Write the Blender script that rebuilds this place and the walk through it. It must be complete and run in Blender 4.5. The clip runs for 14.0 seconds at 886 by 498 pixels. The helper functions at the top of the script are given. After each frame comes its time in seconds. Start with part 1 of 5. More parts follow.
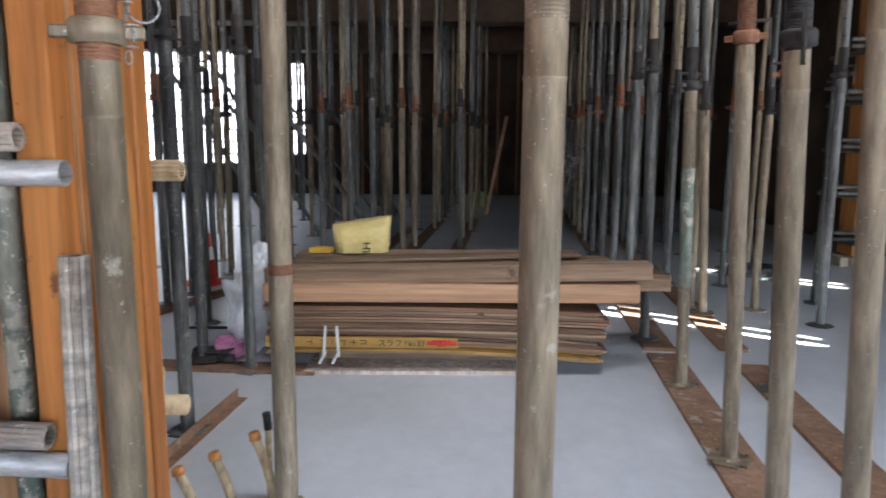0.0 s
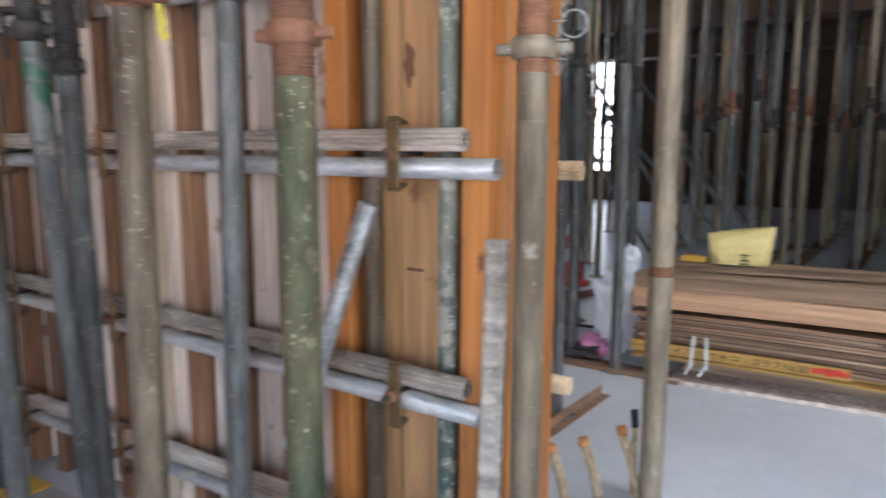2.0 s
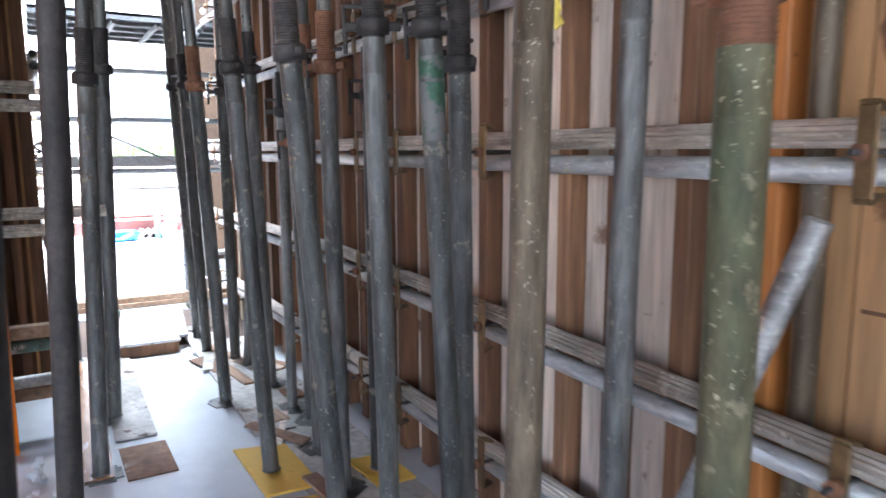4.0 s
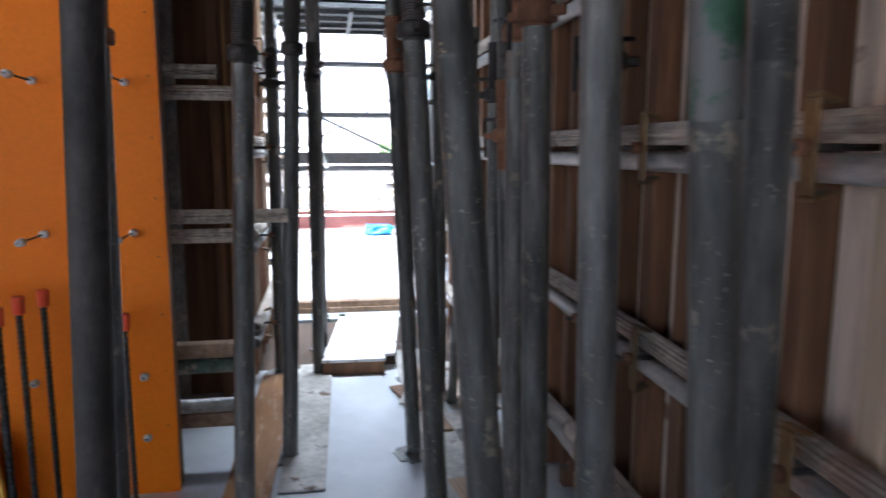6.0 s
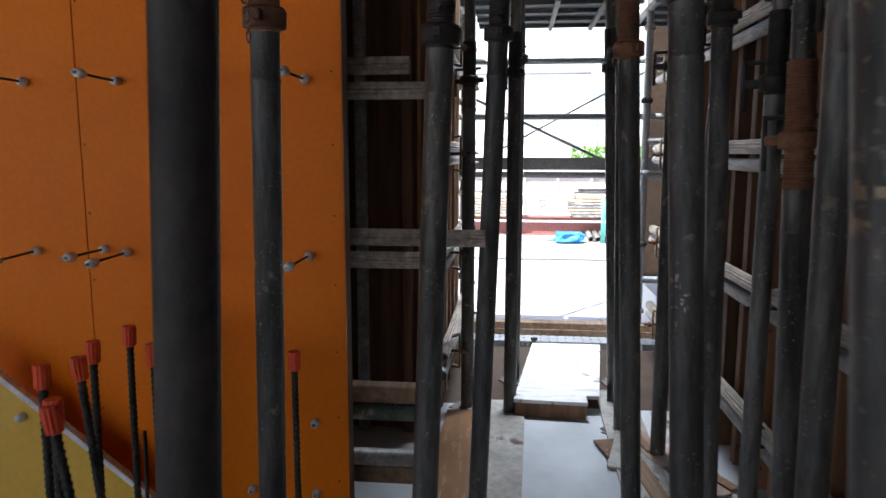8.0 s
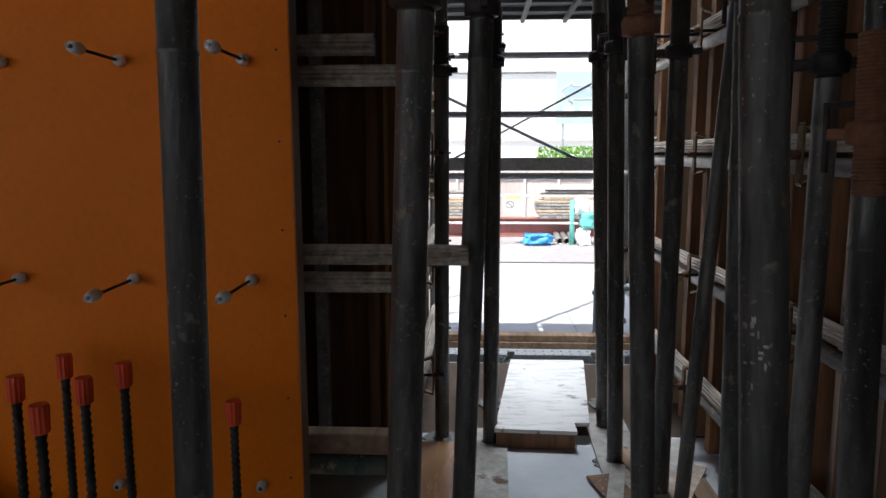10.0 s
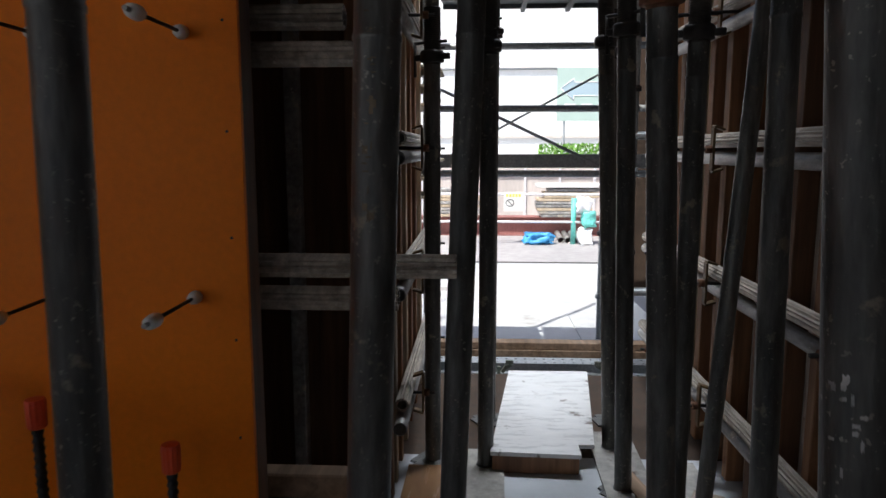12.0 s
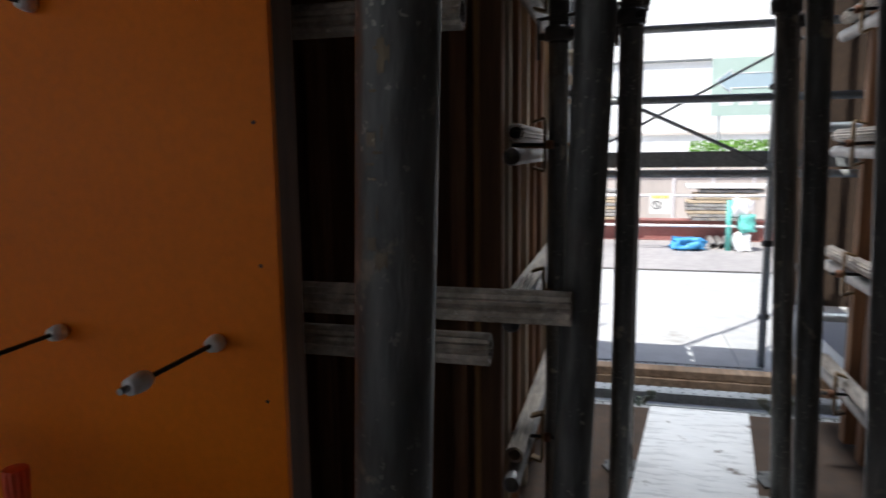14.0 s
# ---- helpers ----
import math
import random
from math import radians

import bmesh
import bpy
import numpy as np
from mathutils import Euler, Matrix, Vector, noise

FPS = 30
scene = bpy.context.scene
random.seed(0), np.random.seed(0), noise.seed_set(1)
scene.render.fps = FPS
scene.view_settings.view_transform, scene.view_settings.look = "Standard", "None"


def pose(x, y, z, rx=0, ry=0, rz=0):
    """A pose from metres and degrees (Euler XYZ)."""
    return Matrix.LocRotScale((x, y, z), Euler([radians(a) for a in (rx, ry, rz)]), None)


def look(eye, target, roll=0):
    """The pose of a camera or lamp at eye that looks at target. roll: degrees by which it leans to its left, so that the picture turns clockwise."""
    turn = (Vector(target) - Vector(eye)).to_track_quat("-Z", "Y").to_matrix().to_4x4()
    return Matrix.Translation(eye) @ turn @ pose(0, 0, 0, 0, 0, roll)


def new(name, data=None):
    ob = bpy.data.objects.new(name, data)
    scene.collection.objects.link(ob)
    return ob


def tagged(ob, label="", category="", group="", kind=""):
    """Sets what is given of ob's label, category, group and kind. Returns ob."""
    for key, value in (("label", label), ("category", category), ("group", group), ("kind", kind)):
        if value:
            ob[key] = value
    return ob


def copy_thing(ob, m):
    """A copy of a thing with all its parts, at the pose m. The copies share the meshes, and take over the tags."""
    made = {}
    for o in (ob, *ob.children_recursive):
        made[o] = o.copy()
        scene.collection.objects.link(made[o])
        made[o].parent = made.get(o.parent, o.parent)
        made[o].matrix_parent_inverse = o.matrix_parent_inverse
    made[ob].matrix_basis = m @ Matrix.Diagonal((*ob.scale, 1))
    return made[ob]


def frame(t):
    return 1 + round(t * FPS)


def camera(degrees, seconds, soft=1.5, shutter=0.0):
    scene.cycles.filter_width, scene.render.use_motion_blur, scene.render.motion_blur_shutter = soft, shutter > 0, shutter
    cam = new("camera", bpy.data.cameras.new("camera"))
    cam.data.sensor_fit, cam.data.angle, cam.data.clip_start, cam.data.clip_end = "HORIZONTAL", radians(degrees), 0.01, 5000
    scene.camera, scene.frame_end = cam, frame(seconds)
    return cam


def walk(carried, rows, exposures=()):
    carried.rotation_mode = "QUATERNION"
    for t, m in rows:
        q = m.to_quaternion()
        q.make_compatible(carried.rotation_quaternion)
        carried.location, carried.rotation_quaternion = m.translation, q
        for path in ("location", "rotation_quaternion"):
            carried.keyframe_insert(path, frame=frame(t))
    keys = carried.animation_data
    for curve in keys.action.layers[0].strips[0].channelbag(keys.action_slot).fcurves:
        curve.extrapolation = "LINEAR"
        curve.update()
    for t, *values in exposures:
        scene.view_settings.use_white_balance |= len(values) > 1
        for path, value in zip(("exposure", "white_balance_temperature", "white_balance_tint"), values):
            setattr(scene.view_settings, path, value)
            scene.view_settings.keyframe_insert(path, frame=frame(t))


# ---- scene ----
cam = camera(65.9, 14.0, shutter=0.6)
PATH = [
    (0, (0.117, 0.384, 1.248), (0.078, 2.359, 0.936), 0.4),
    (0.5, (0.102, 0.403, 1.24), (-0.098, 2.37, 0.932), 0.3),
    (1, (0.074, 0.425, 1.241), (-0.383, 2.348, 0.936), 0.3),
    (1.5, (0.061, 0.38, 1.236), (-0.68, 2.213, 0.936), 0.2),
    (2, (0.062, 0.287, 1.232), (-0.95, 1.987, 0.939), 0.2),
    (2.5, (0.065, 0.226, 1.232), (-1.192, 1.754, 0.942), 0.0),
    (3, (0.02, 0.218, 1.23), (-1.437, 1.557, 0.941), -0.0),
    (3.2, (-0.012, 0.238, 1.232), (-1.534, 1.503, 0.941), -0.1),
    (5.5, (-0.802, 0.791, 1.202), (-2.705, 1.349, 0.922), 0.2),
    (6, (-0.962, 0.832, 1.214), (-2.915, 1.162, 0.925), 0.1),
    (6.5, (-1.098, 0.821, 1.212), (-3.077, 0.921, 0.932), 0.0),
    (7, (-1.233, 0.804, 1.227), (-3.21, 0.704, 0.942), 0.1),
    (7.5, (-1.355, 0.787, 1.231), (-3.325, 0.594, 0.948), 0.15),
    (8, (-1.492, 0.769, 1.231), (-3.461, 0.565, 0.949), 0.1),
    (8.2, (-1.553, 0.758, 1.214), (-3.526, 0.561, 0.949), 0.0),
    (10.3, (-1.877, 0.706, 1.226), (-3.855, 0.609, 0.943), -0.1),
    (10.5, (-1.894, 0.708, 1.224), (-3.871, 0.608, 0.942), -0.1),
    (11, (-1.969, 0.695, 1.222), (-3.946, 0.597, 0.939), -0.1),
    (11.5, (-2.038, 0.692, 1.217), (-4.015, 0.591, 0.932), -0.1),
    (12, (-2.117, 0.73, 1.216), (-4.094, 0.628, 0.929), 0.0),
    (12.5, (-2.244, 0.741, 1.217), (-4.221, 0.634, 0.93), 0.0),
    (13, (-2.406, 0.747, 1.22), (-4.378, 0.594, 0.927), 0.1),
    (13.5, (-2.484, 0.754, 1.218), (-4.441, 0.468, 0.921), 0.1),
    (14, (-2.528, 0.755, 1.208), (-4.442, 0.25, 0.924), -0.7),
]
walk(cam, [(t, look(eye, target, roll)) for t, eye, target, roll in PATH],
     exposures=[(0.0, 3.12, 5900, 9), (2.0, 3.35, 5800, 9), (3.0, 3.55, 5700, 9), (5.5, 2.25, 5600, 9), (6.5, 1.9, 5750, 9), (7.0, 1.65, 5900, 9), (8.0, 1.25, 6000, 9), (10.5, 0.45, 6200, 9), (14.0, 0.28, 6150, 9)])

# world: bright hazy day, sun from the south-east
SUN_AZ, SUN_EL = radians(124), radians(60)
world = bpy.data.worlds.new("day_sky")
scene.world = world
world.use_nodes = True
wt = world.node_tree
sky = wt.nodes.new("ShaderNodeTexSky")
sky.sky_type = 'NISHITA'
sky.sun_disc = False
sky.sun_elevation = SUN_EL
sky.sun_rotation = SUN_AZ
sky.dust_density = 3.0
wt.links.new(sky.outputs[0], wt.nodes["Background"].inputs[0])
wt.nodes["Background"].inputs[1].default_value = 0.15
sun = new("sun", bpy.data.lights.new("sun", 'SUN'))
sun.data.energy = 5.0
sun.data.angle = radians(0.5)
sun.data.color = (1.0, 0.95, 0.87)
sun_dir = Vector((math.sin(SUN_AZ) * math.cos(SUN_EL), math.cos(SUN_AZ) * math.cos(SUN_EL), math.sin(SUN_EL)))
sun.matrix_world = look(sun_dir * 30, (0, 0, 0))


# added lamp that brightens the exit; the slab is cut back unseen below it
exit_fill = new("exit_fill_lamp", bpy.data.lights.new("exit_fill_lamp", 'AREA'))
exit_fill.data.shape = 'RECTANGLE'
exit_fill.data.size, exit_fill.data.size_y = 0.5, 1.1
exit_fill.data.spread = radians(75)
exit_fill.data.energy = 22
exit_fill.data.color = (0.90, 0.95, 1.0)
exit_fill.matrix_world = pose(-5.47, 1.02, 4.15)

# added lamp in a made-up, unseen shaft, brightening the floor of the hall's entrance
SHX0, SHX1, SHY0, SHY1 = 0.0, 1.3, 1.5, 3.2
entrance_fill = new("entrance_fill_lamp", bpy.data.lights.new("entrance_fill_lamp", 'AREA'))
entrance_fill.data.shape = 'RECTANGLE'
entrance_fill.data.size, entrance_fill.data.size_y = 1.2, 1.6
entrance_fill.data.energy = 3.8
entrance_fill.data.spread = radians(120)
entrance_fill.data.color = (1.0, 0.98, 0.95)
entrance_fill.matrix_world = pose(0.65, 2.35, 4.0)


# ---------------------------------------------------------------- materials
def surface(name, a, b, rough=0.7, metal=0.0, big=1.5, fine=40.0, stretch=(1, 1, 1), bump=0.15, stain=None, stain_at=0.62,
            stain_scale=5.0, vary=0.25, grit=0.3, spec=0.4, fleck=None, fleck_at=0.66, fleck_scale=70.0, streak=0.0):
    """Two tones mixed at a large scale, fine grain over them, stains with an edge of their own, relief."""
    m = bpy.data.materials.new(name)
    m.use_nodes = True
    t = m.node_tree
    N, L = t.nodes, t.links
    bs = N["Principled BSDF"]
    tc = N.new("ShaderNodeTexCoord")
    info = N.new("ShaderNodeObjectInfo")
    off = N.new("ShaderNodeVectorMath")
    off.operation = 'MULTIPLY_ADD'
    comb = N.new("ShaderNodeCombineXYZ")
    for k in range(3):
        L.new(info.outputs["Random"], comb.inputs[k])
    off.inputs[1].default_value = (37.0, 19.0, 53.0)
    L.new(comb.outputs[0], off.inputs[0])
    L.new(tc.outputs["Object"], off.inputs[2])
    mp = N.new("ShaderNodeMapping")
    mp.inputs["Scale"].default_value = stretch
    L.new(off.outputs[0], mp.inputs[0])

    def noise_node(scale, detail, src):
        n = N.new("ShaderNodeTexNoise")
        n.inputs["Scale"].default_value = scale
        n.inputs["Detail"].default_value = detail
        n.inputs["Roughness"].default_value = 0.62
        L.new(src, n.inputs["Vector"])
        return n

    def mix(kind, fac, x, y):
        n = N.new("ShaderNodeMix")
        n.data_type = 'RGBA'
        n.blend_type = kind
        for sock, val in ((n.inputs[0], fac), (n.inputs[6], x), (n.inputs[7], y)):
            if isinstance(val, (float, int)):
                sock.default_value = val
            elif isinstance(val, tuple):
                sock.default_value = (*val, 1) if len(val) == 3 else val
            else:
                L.new(val, sock)
        return n.outputs[2]

    def ramp(src, lo, hi):
        n = N.new("ShaderNodeMapRange")
        n.inputs["From Min"].default_value = lo
        n.inputs["From Max"].default_value = hi
        L.new(src, n.inputs["Value"])
        return n.outputs[0]

    n1 = noise_node(big, 4, mp.outputs[0])
    n2 = noise_node(fine, 3, mp.outputs[0])
    col = mix('MIX', ramp(n1.outputs[0], 0.3, 0.7), a, b)
    grain = mix('MIX', ramp(n2.outputs[0], 0.25, 0.75), (1 - grit,) * 3, (1 + grit,) * 3)
    col = mix('MULTIPLY', 1.0, col, grain)
    tone = N.new("ShaderNodeMapRange")
    tone.inputs["To Min"].default_value = 1 - vary
    tone.inputs["To Max"].default_value = 1 + vary
    L.new(info.outputs["Random"], tone.inputs["Value"])
    comb2 = N.new("ShaderNodeCombineXYZ")
    for k in range(3):
        L.new(tone.outputs[0], comb2.inputs[k])
    col = mix('MULTIPLY', 1.0, col, comb2.outputs[0])
    rough_src = ramp(n2.outputs[0], 0.2, 0.8)
    rr = N.new("ShaderNodeMapRange")
    rr.inputs["To Min"].default_value = max(0.02, rough - 0.12)
    rr.inputs["To Max"].default_value = min(1.0, rough + 0.12)
    L.new(rough_src, rr.inputs["Value"])
    if stain:
        n3 = noise_node(stain_scale, 6, off.outputs[0])
        k = ramp(n3.outputs[0], stain_at, stain_at + 0.05)
        col = mix('MIX', k, col, stain)
    if streak:
        mp2 = N.new("ShaderNodeMapping")
        mp2.inputs["Scale"].default_value = [28.0 * (v if v < 1 else 1.0) ** 1.3 for v in stretch]
        L.new(off.outputs[0], mp2.inputs[0])
        n4 = noise_node(1.0, 5, mp2.outputs[0])
        col = mix('MULTIPLY', 1.0, col, mix('MIX', ramp(n4.outputs[0], 0.32, 0.68), (1 - streak,) * 3, (1 + 0.7 * streak,) * 3))
    if fleck:
        n5 = noise_node(fleck_scale, 2, off.outputs[0])
        n6 = noise_node(9.0, 2, off.outputs[0])
        both = N.new("ShaderNodeMath")
        both.operation = 'MULTIPLY'
        L.new(ramp(n5.outputs[0], fleck_at, fleck_at + 0.04), both.inputs[0])
        L.new(ramp(n6.outputs[0], 0.42, 0.6), both.inputs[1])
        col = mix('MIX', both.outputs[0], col, fleck)
    L.new(col, bs.inputs["Base Color"])
    L.new(rr.outputs[0], bs.inputs["Roughness"])
    bs.inputs["Metallic"].default_value = metal
    bs.inputs["Specular IOR Level"].default_value = spec
    if bump:
        bp = N.new("ShaderNodeBump")
        bp.inputs["Strength"].default_value = bump
        bp.inputs["Distance"].default_value = 0.01
        L.new(n2.outputs[0], bp.inputs["Height"])
        L.new(bp.outputs[0], bs.inputs["Normal"])
    return m


CONCRETE = surface("concrete_floor", (0.52, 0.535, 0.555), (0.66, 0.672, 0.69), 0.40, 0, 1.1, 14, bump=0.015, vary=0, grit=0.07, spec=0.5)
YARD = surface("yard_concrete", (0.40, 0.405, 0.41), (0.52, 0.525, 0.525), 0.85, 0, 0.25, 6, bump=0.1, stain=(0.33, 0.31, 0.29), stain_at=0.6, stain_scale=0.5, vary=0, grit=0.12)
PAVING = surface("pinkish_asphalt", (0.32, 0.305, 0.305), (0.41, 0.385, 0.38), 0.85, 0, 0.4, 8, bump=0.1, stain=(0.20, 0.19, 0.19), stain_at=0.62, stain_scale=0.8, vary=0, grit=0.15)
STEEL = surface("prop_galvanised_steel", (0.056, 0.055, 0.052), (0.21, 0.205, 0.193), 0.44, 0.45, 5, 60, (1, 1, 0.22), 0.25, stain=(0.30, 0.265, 0.21), stain_at=0.62, stain_scale=14, vary=0.3, grit=0.35, fleck=(0.36, 0.335, 0.29), fleck_at=0.64, fleck_scale=110, streak=0.38)
STEEL_WORN = surface("prop_worn_steel", (0.17, 0.128, 0.08), (0.37, 0.295, 0.205), 0.46, 0.3, 5, 55, (1, 1, 0.22), 0.25, stain=(0.42, 0.37, 0.29), stain_at=0.63, stain_scale=12, vary=0.12, grit=0.3, fleck=(0.50, 0.45, 0.37), fleck_at=0.66, fleck_scale=110, streak=0.38)
STEEL_BROWN = surface("prop_brown_steel", (0.08, 0.058, 0.038), (0.22, 0.17, 0.115), 0.5, 0.35, 5, 55, (1, 1, 0.22), 0.25, stain=(0.36, 0.30, 0.21), stain_at=0.64, stain_scale=13, vary=0.12, grit=0.35, fleck=(0.40, 0.34, 0.26), fleck_at=0.65, fleck_scale=110, streak=0.4)
STEEL_GREEN = surface("prop_green_paint", (0.026, 0.055, 0.028), (0.125, 0.108, 0.06), 0.55, 0.2, 4, 50, (1, 1, 0.4), 0.28, stain=(0.26, 0.22, 0.14), stain_at=0.62, stain_scale=19, vary=0.1, grit=0.35, fleck=(0.46, 0.40, 0.28), fleck_at=0.63, fleck_scale=80, streak=0.35)
TEAL = surface("faded_teal_paint", (0.075, 0.14, 0.115), (0.25, 0.235, 0.185), 0.6, 0.2, 6, 55, (1, 1, 0.35), 0.25, stain=(0.40, 0.36, 0.29), stain_at=0.55, stain_scale=9, vary=0.1, grit=0.35, fleck=(0.6, 0.56, 0.48), fleck_at=0.62, streak=0.35)
RUST = surface("rusty_thread", (0.16, 0.07, 0.04), (0.28, 0.14, 0.08), 0.8, 0.3, 9, 70, bump=0.3, vary=0.25)
CLAMP = surface("yellowed_zinc_clamp", (0.085, 0.05, 0.024), (0.21, 0.13, 0.055), 0.55, 0.4, 9, 60, bump=0.25, vary=0.3)
DARKIRON = surface("dark_oxidised_iron", (0.028, 0.025, 0.024), (0.065, 0.055, 0.05), 0.6, 0.3, 8, 60, bump=0.2, vary=0.3)
ZINC = surface("zinc_pipe", (0.24, 0.23, 0.225), (0.54, 0.52, 0.50), 0.45, 0.35, 5, 60, (0.25, 1, 1), 0.18, stain=(0.50, 0.44, 0.36), stain_at=0.6, stain_scale=9, vary=0.2, grit=0.3, fleck=(0.62, 0.58, 0.52), fleck_at=0.62, streak=0.35)
FLUTED = surface("fluted_pipe_wood_grey", (0.28, 0.225, 0.175), (0.56, 0.50, 0.43), 0.55, 0.25, 5, 45, (0.25, 1, 1), 0.25, stain=(0.52, 0.46, 0.38), stain_at=0.6, stain_scale=9, vary=0.2, grit=0.35, fleck=(0.60, 0.54, 0.46), fleck_at=0.63, streak=0.4)
PLY = surface("bare_plywood", (0.38, 0.185, 0.07), (0.60, 0.36, 0.18), 0.7, 0, 2.4, 25, (1, 1, 0.10), 0.12, stain=(0.22, 0.11, 0.05), stain_at=0.65, stain_scale=4, vary=0.2, grit=0.22, streak=0.3)
PLY_PALE = surface("weathered_plywood", (0.50, 0.375, 0.285), (0.80, 0.69, 0.60), 0.75, 0, 2.4, 22, (1, 1, 0.12), 0.14, stain=(0.27, 0.165, 0.11), stain_at=0.62, stain_scale=5, vary=0.22, grit=0.25, fleck=(0.16, 0.085, 0.05), fleck_at=0.69, fleck_scale=16, streak=0.32)
BATTEN = surface("brown_batten", (0.11, 0.05, 0.029), (0.27, 0.14, 0.072), 0.75, 0, 3, 30, (1, 1, 0.1), 0.25, vary=0.45, grit=0.35, streak=0.35)
BATTEN_PALE = surface("pale_batten", (0.42, 0.33, 0.23), (0.56, 0.46, 0.34), 0.8, 0, 3, 30, (1, 1, 0.1), 0.2, stain=(0.28, 0.19, 0.11), stain_at=0.64, vary=0.2, grit=0.25)
ORANGE_WOOD = surface("orange_post", (0.33, 0.105, 0.022), (0.55, 0.235, 0.06), 0.55, 0, 3, 28, (1, 1, 0.08), 0.16, stain=(0.20, 0.075, 0.025), stain_at=0.64, stain_scale=7, vary=0.12, grit=0.25, fleck=(0.10, 0.04, 0.015), fleck_at=0.70, fleck_scale=22, streak=0.32)
PANEL = surface("orange_coated_plywood", (0.82, 0.185, 0.001), (0.90, 0.222, 0.002), 0.5, 0, 1.2, 60, bump=0.03, vary=0.0, grit=0.06, spec=0.18)
YELLOW = surface("yellow_coated_plywood", (0.68, 0.40, 0.05), (0.76, 0.47, 0.08), 0.45, 0, 1.5, 40, bump=0.04, stain=(0.50, 0.38, 0.22), stain_at=0.68, vary=0.08, grit=0.08)
OCHRE = surface("ochre_sheet_edge", (0.32, 0.17, 0.04), (0.47, 0.27, 0.07), 0.6, 0, 4, 40, (0.2, 1, 1), bump=0.1, stain=(0.24, 0.13, 0.06), stain_at=0.62, stain_scale=8, vary=0.1, grit=0.2)
WHITE_EDGE = surface("white_edge_paint", (0.70, 0.68, 0.70), (0.80, 0.78, 0.80), 0.6, 0, 5, 40, bump=0.05, vary=0)
BLACK = surface("black_iron_bar", (0.03, 0.03, 0.032), (0.06, 0.055, 0.05), 0.55, 0.5, 10, 60, bump=0.2, vary=0.2)
CAP = surface("red_plastic_cap", (0.80, 0.07, 0.02), (0.86, 0.11, 0.03), 0.4, 0, 8, 60, bump=0.03, vary=0.06, grit=0.06)
WHITE_PLASTIC = surface("white_plastic", (0.70, 0.69, 0.66), (0.80, 0.79, 0.77), 0.5, 0, 9, 50, bump=0.05, vary=0.06, grit=0.08)
TIMBER = surface("grey_brown_timber", (0.22, 0.13, 0.075), (0.38, 0.26, 0.175), 0.75, 0, 3, 26, (0.08, 1, 1), 0.25, stain=(0.13, 0.075, 0.042), stain_at=0.64, vary=0.22, grit=0.3, streak=0.35)
TIMBER_NEW = surface("fresh_pink_timber", (0.44, 0.235, 0.125), (0.62, 0.38, 0.23), 0.65, 0, 3, 30, (0.08, 1, 1), 0.16, stain=(0.22, 0.10, 0.05), stain_at=0.70, stain_scale=12, vary=0.1, grit=0.2, streak=0.25)
SHEET = surface("brown_coated_sheet", (0.17, 0.085, 0.045), (0.33, 0.19, 0.115), 0.6, 0, 3, 30, (0.1, 1, 1), 0.15, vary=0.45, grit=0.28, streak=0.3)
SILL = surface("brown_sill_board", (0.17, 0.09, 0.05), (0.30, 0.18, 0.115), 0.75, 0, 3, 25, bump=0.25, stain=(0.40, 0.35, 0.30), stain_at=0.62, vary=0.2, grit=0.35, fleck=(0.5, 0.46, 0.4), fleck_at=0.66)
DUSTY = surface("dusty_thin_plywood", (0.36, 0.33, 0.29), (0.56, 0.53, 0.49), 0.8, 0, 3, 25, bump=0.2, stain=(0.15, 0.10, 0.07), stain_at=0.6, stain_scale=6, vary=0.15, grit=0.3, fleck=(0.5, 0.47, 0.43), fleck_at=0.64, fleck_scale=40)
DAMP = surface("damp_coated_plywood", (0.24, 0.12, 0.055), (0.38, 0.21, 0.11), 0.24, 0, 3, 25, (0.2, 1, 1), 0.06, stain=(0.16, 0.09, 0.05), stain_at=0.62, vary=0, grit=0.2, spec=0.5)
SACK = surface("yellow_paper_sack", (0.74, 0.56, 0.20), (0.80, 0.64, 0.28), 0.6, 0, 6, 40, bump=0.2, vary=0, grit=0.08)
PLASTIC_BAG = surface("white_plastic_bag", (0.80, 0.81, 0.84), (0.88, 0.89, 0.90), 0.35, 0, 9, 50, bump=0.3, vary=0, grit=0.1)
PINK = surface("pink_plastic", (0.70, 0.22, 0.42), (0.80, 0.35, 0.55), 0.5, 0, 9, 50, bump=0.3, vary=0)
INK = surface("black_ink", (0.02, 0.02, 0.02), (0.04, 0.04, 0.04), 0.7, 0, 9, 50, bump=0)
REDINK = surface("red_ink", (0.60, 0.04, 0.03), (0.70, 0.07, 0.04), 0.7, 0, 9, 50, bump=0, vary=0)
CONE_ORANGE = surface("orange_tape", (0.55, 0.22, 0.06), (0.65, 0.30, 0.10), 0.6, 0, 9, 50, bump=0.1)
SLEEVE = surface("tan_rod_sleeve", (0.42, 0.31, 0.18), (0.52, 0.40, 0.25), 0.7, 0, 9, 50, (1, 1, 0.3), 0.2)
# soffit plywood coloured near black for the shade under the slab
CEILING = surface("shaded_slab_form_plywood", (0.06, 0.036, 0.022), (0.12, 0.075, 0.045), 0.8, 0, 1.5, 20, bump=0.1, vary=0)
# formwork brown taken darker, with the hall's shade in its colour
SHADED_FORM = surface("shade_darkened_form", (0.035, 0.022, 0.015), (0.08, 0.05, 0.032), 0.8, 0, 2, 25, bump=0.15, vary=0.2)
# darker copy of the deck steel, holding the shade below the upper deck
DECK_SHADED = surface("shade_darkened_deck_steel", (0.11, 0.12, 0.125), (0.18, 0.19, 0.19), 0.6, 0.3, 4, 40, bump=0.1)
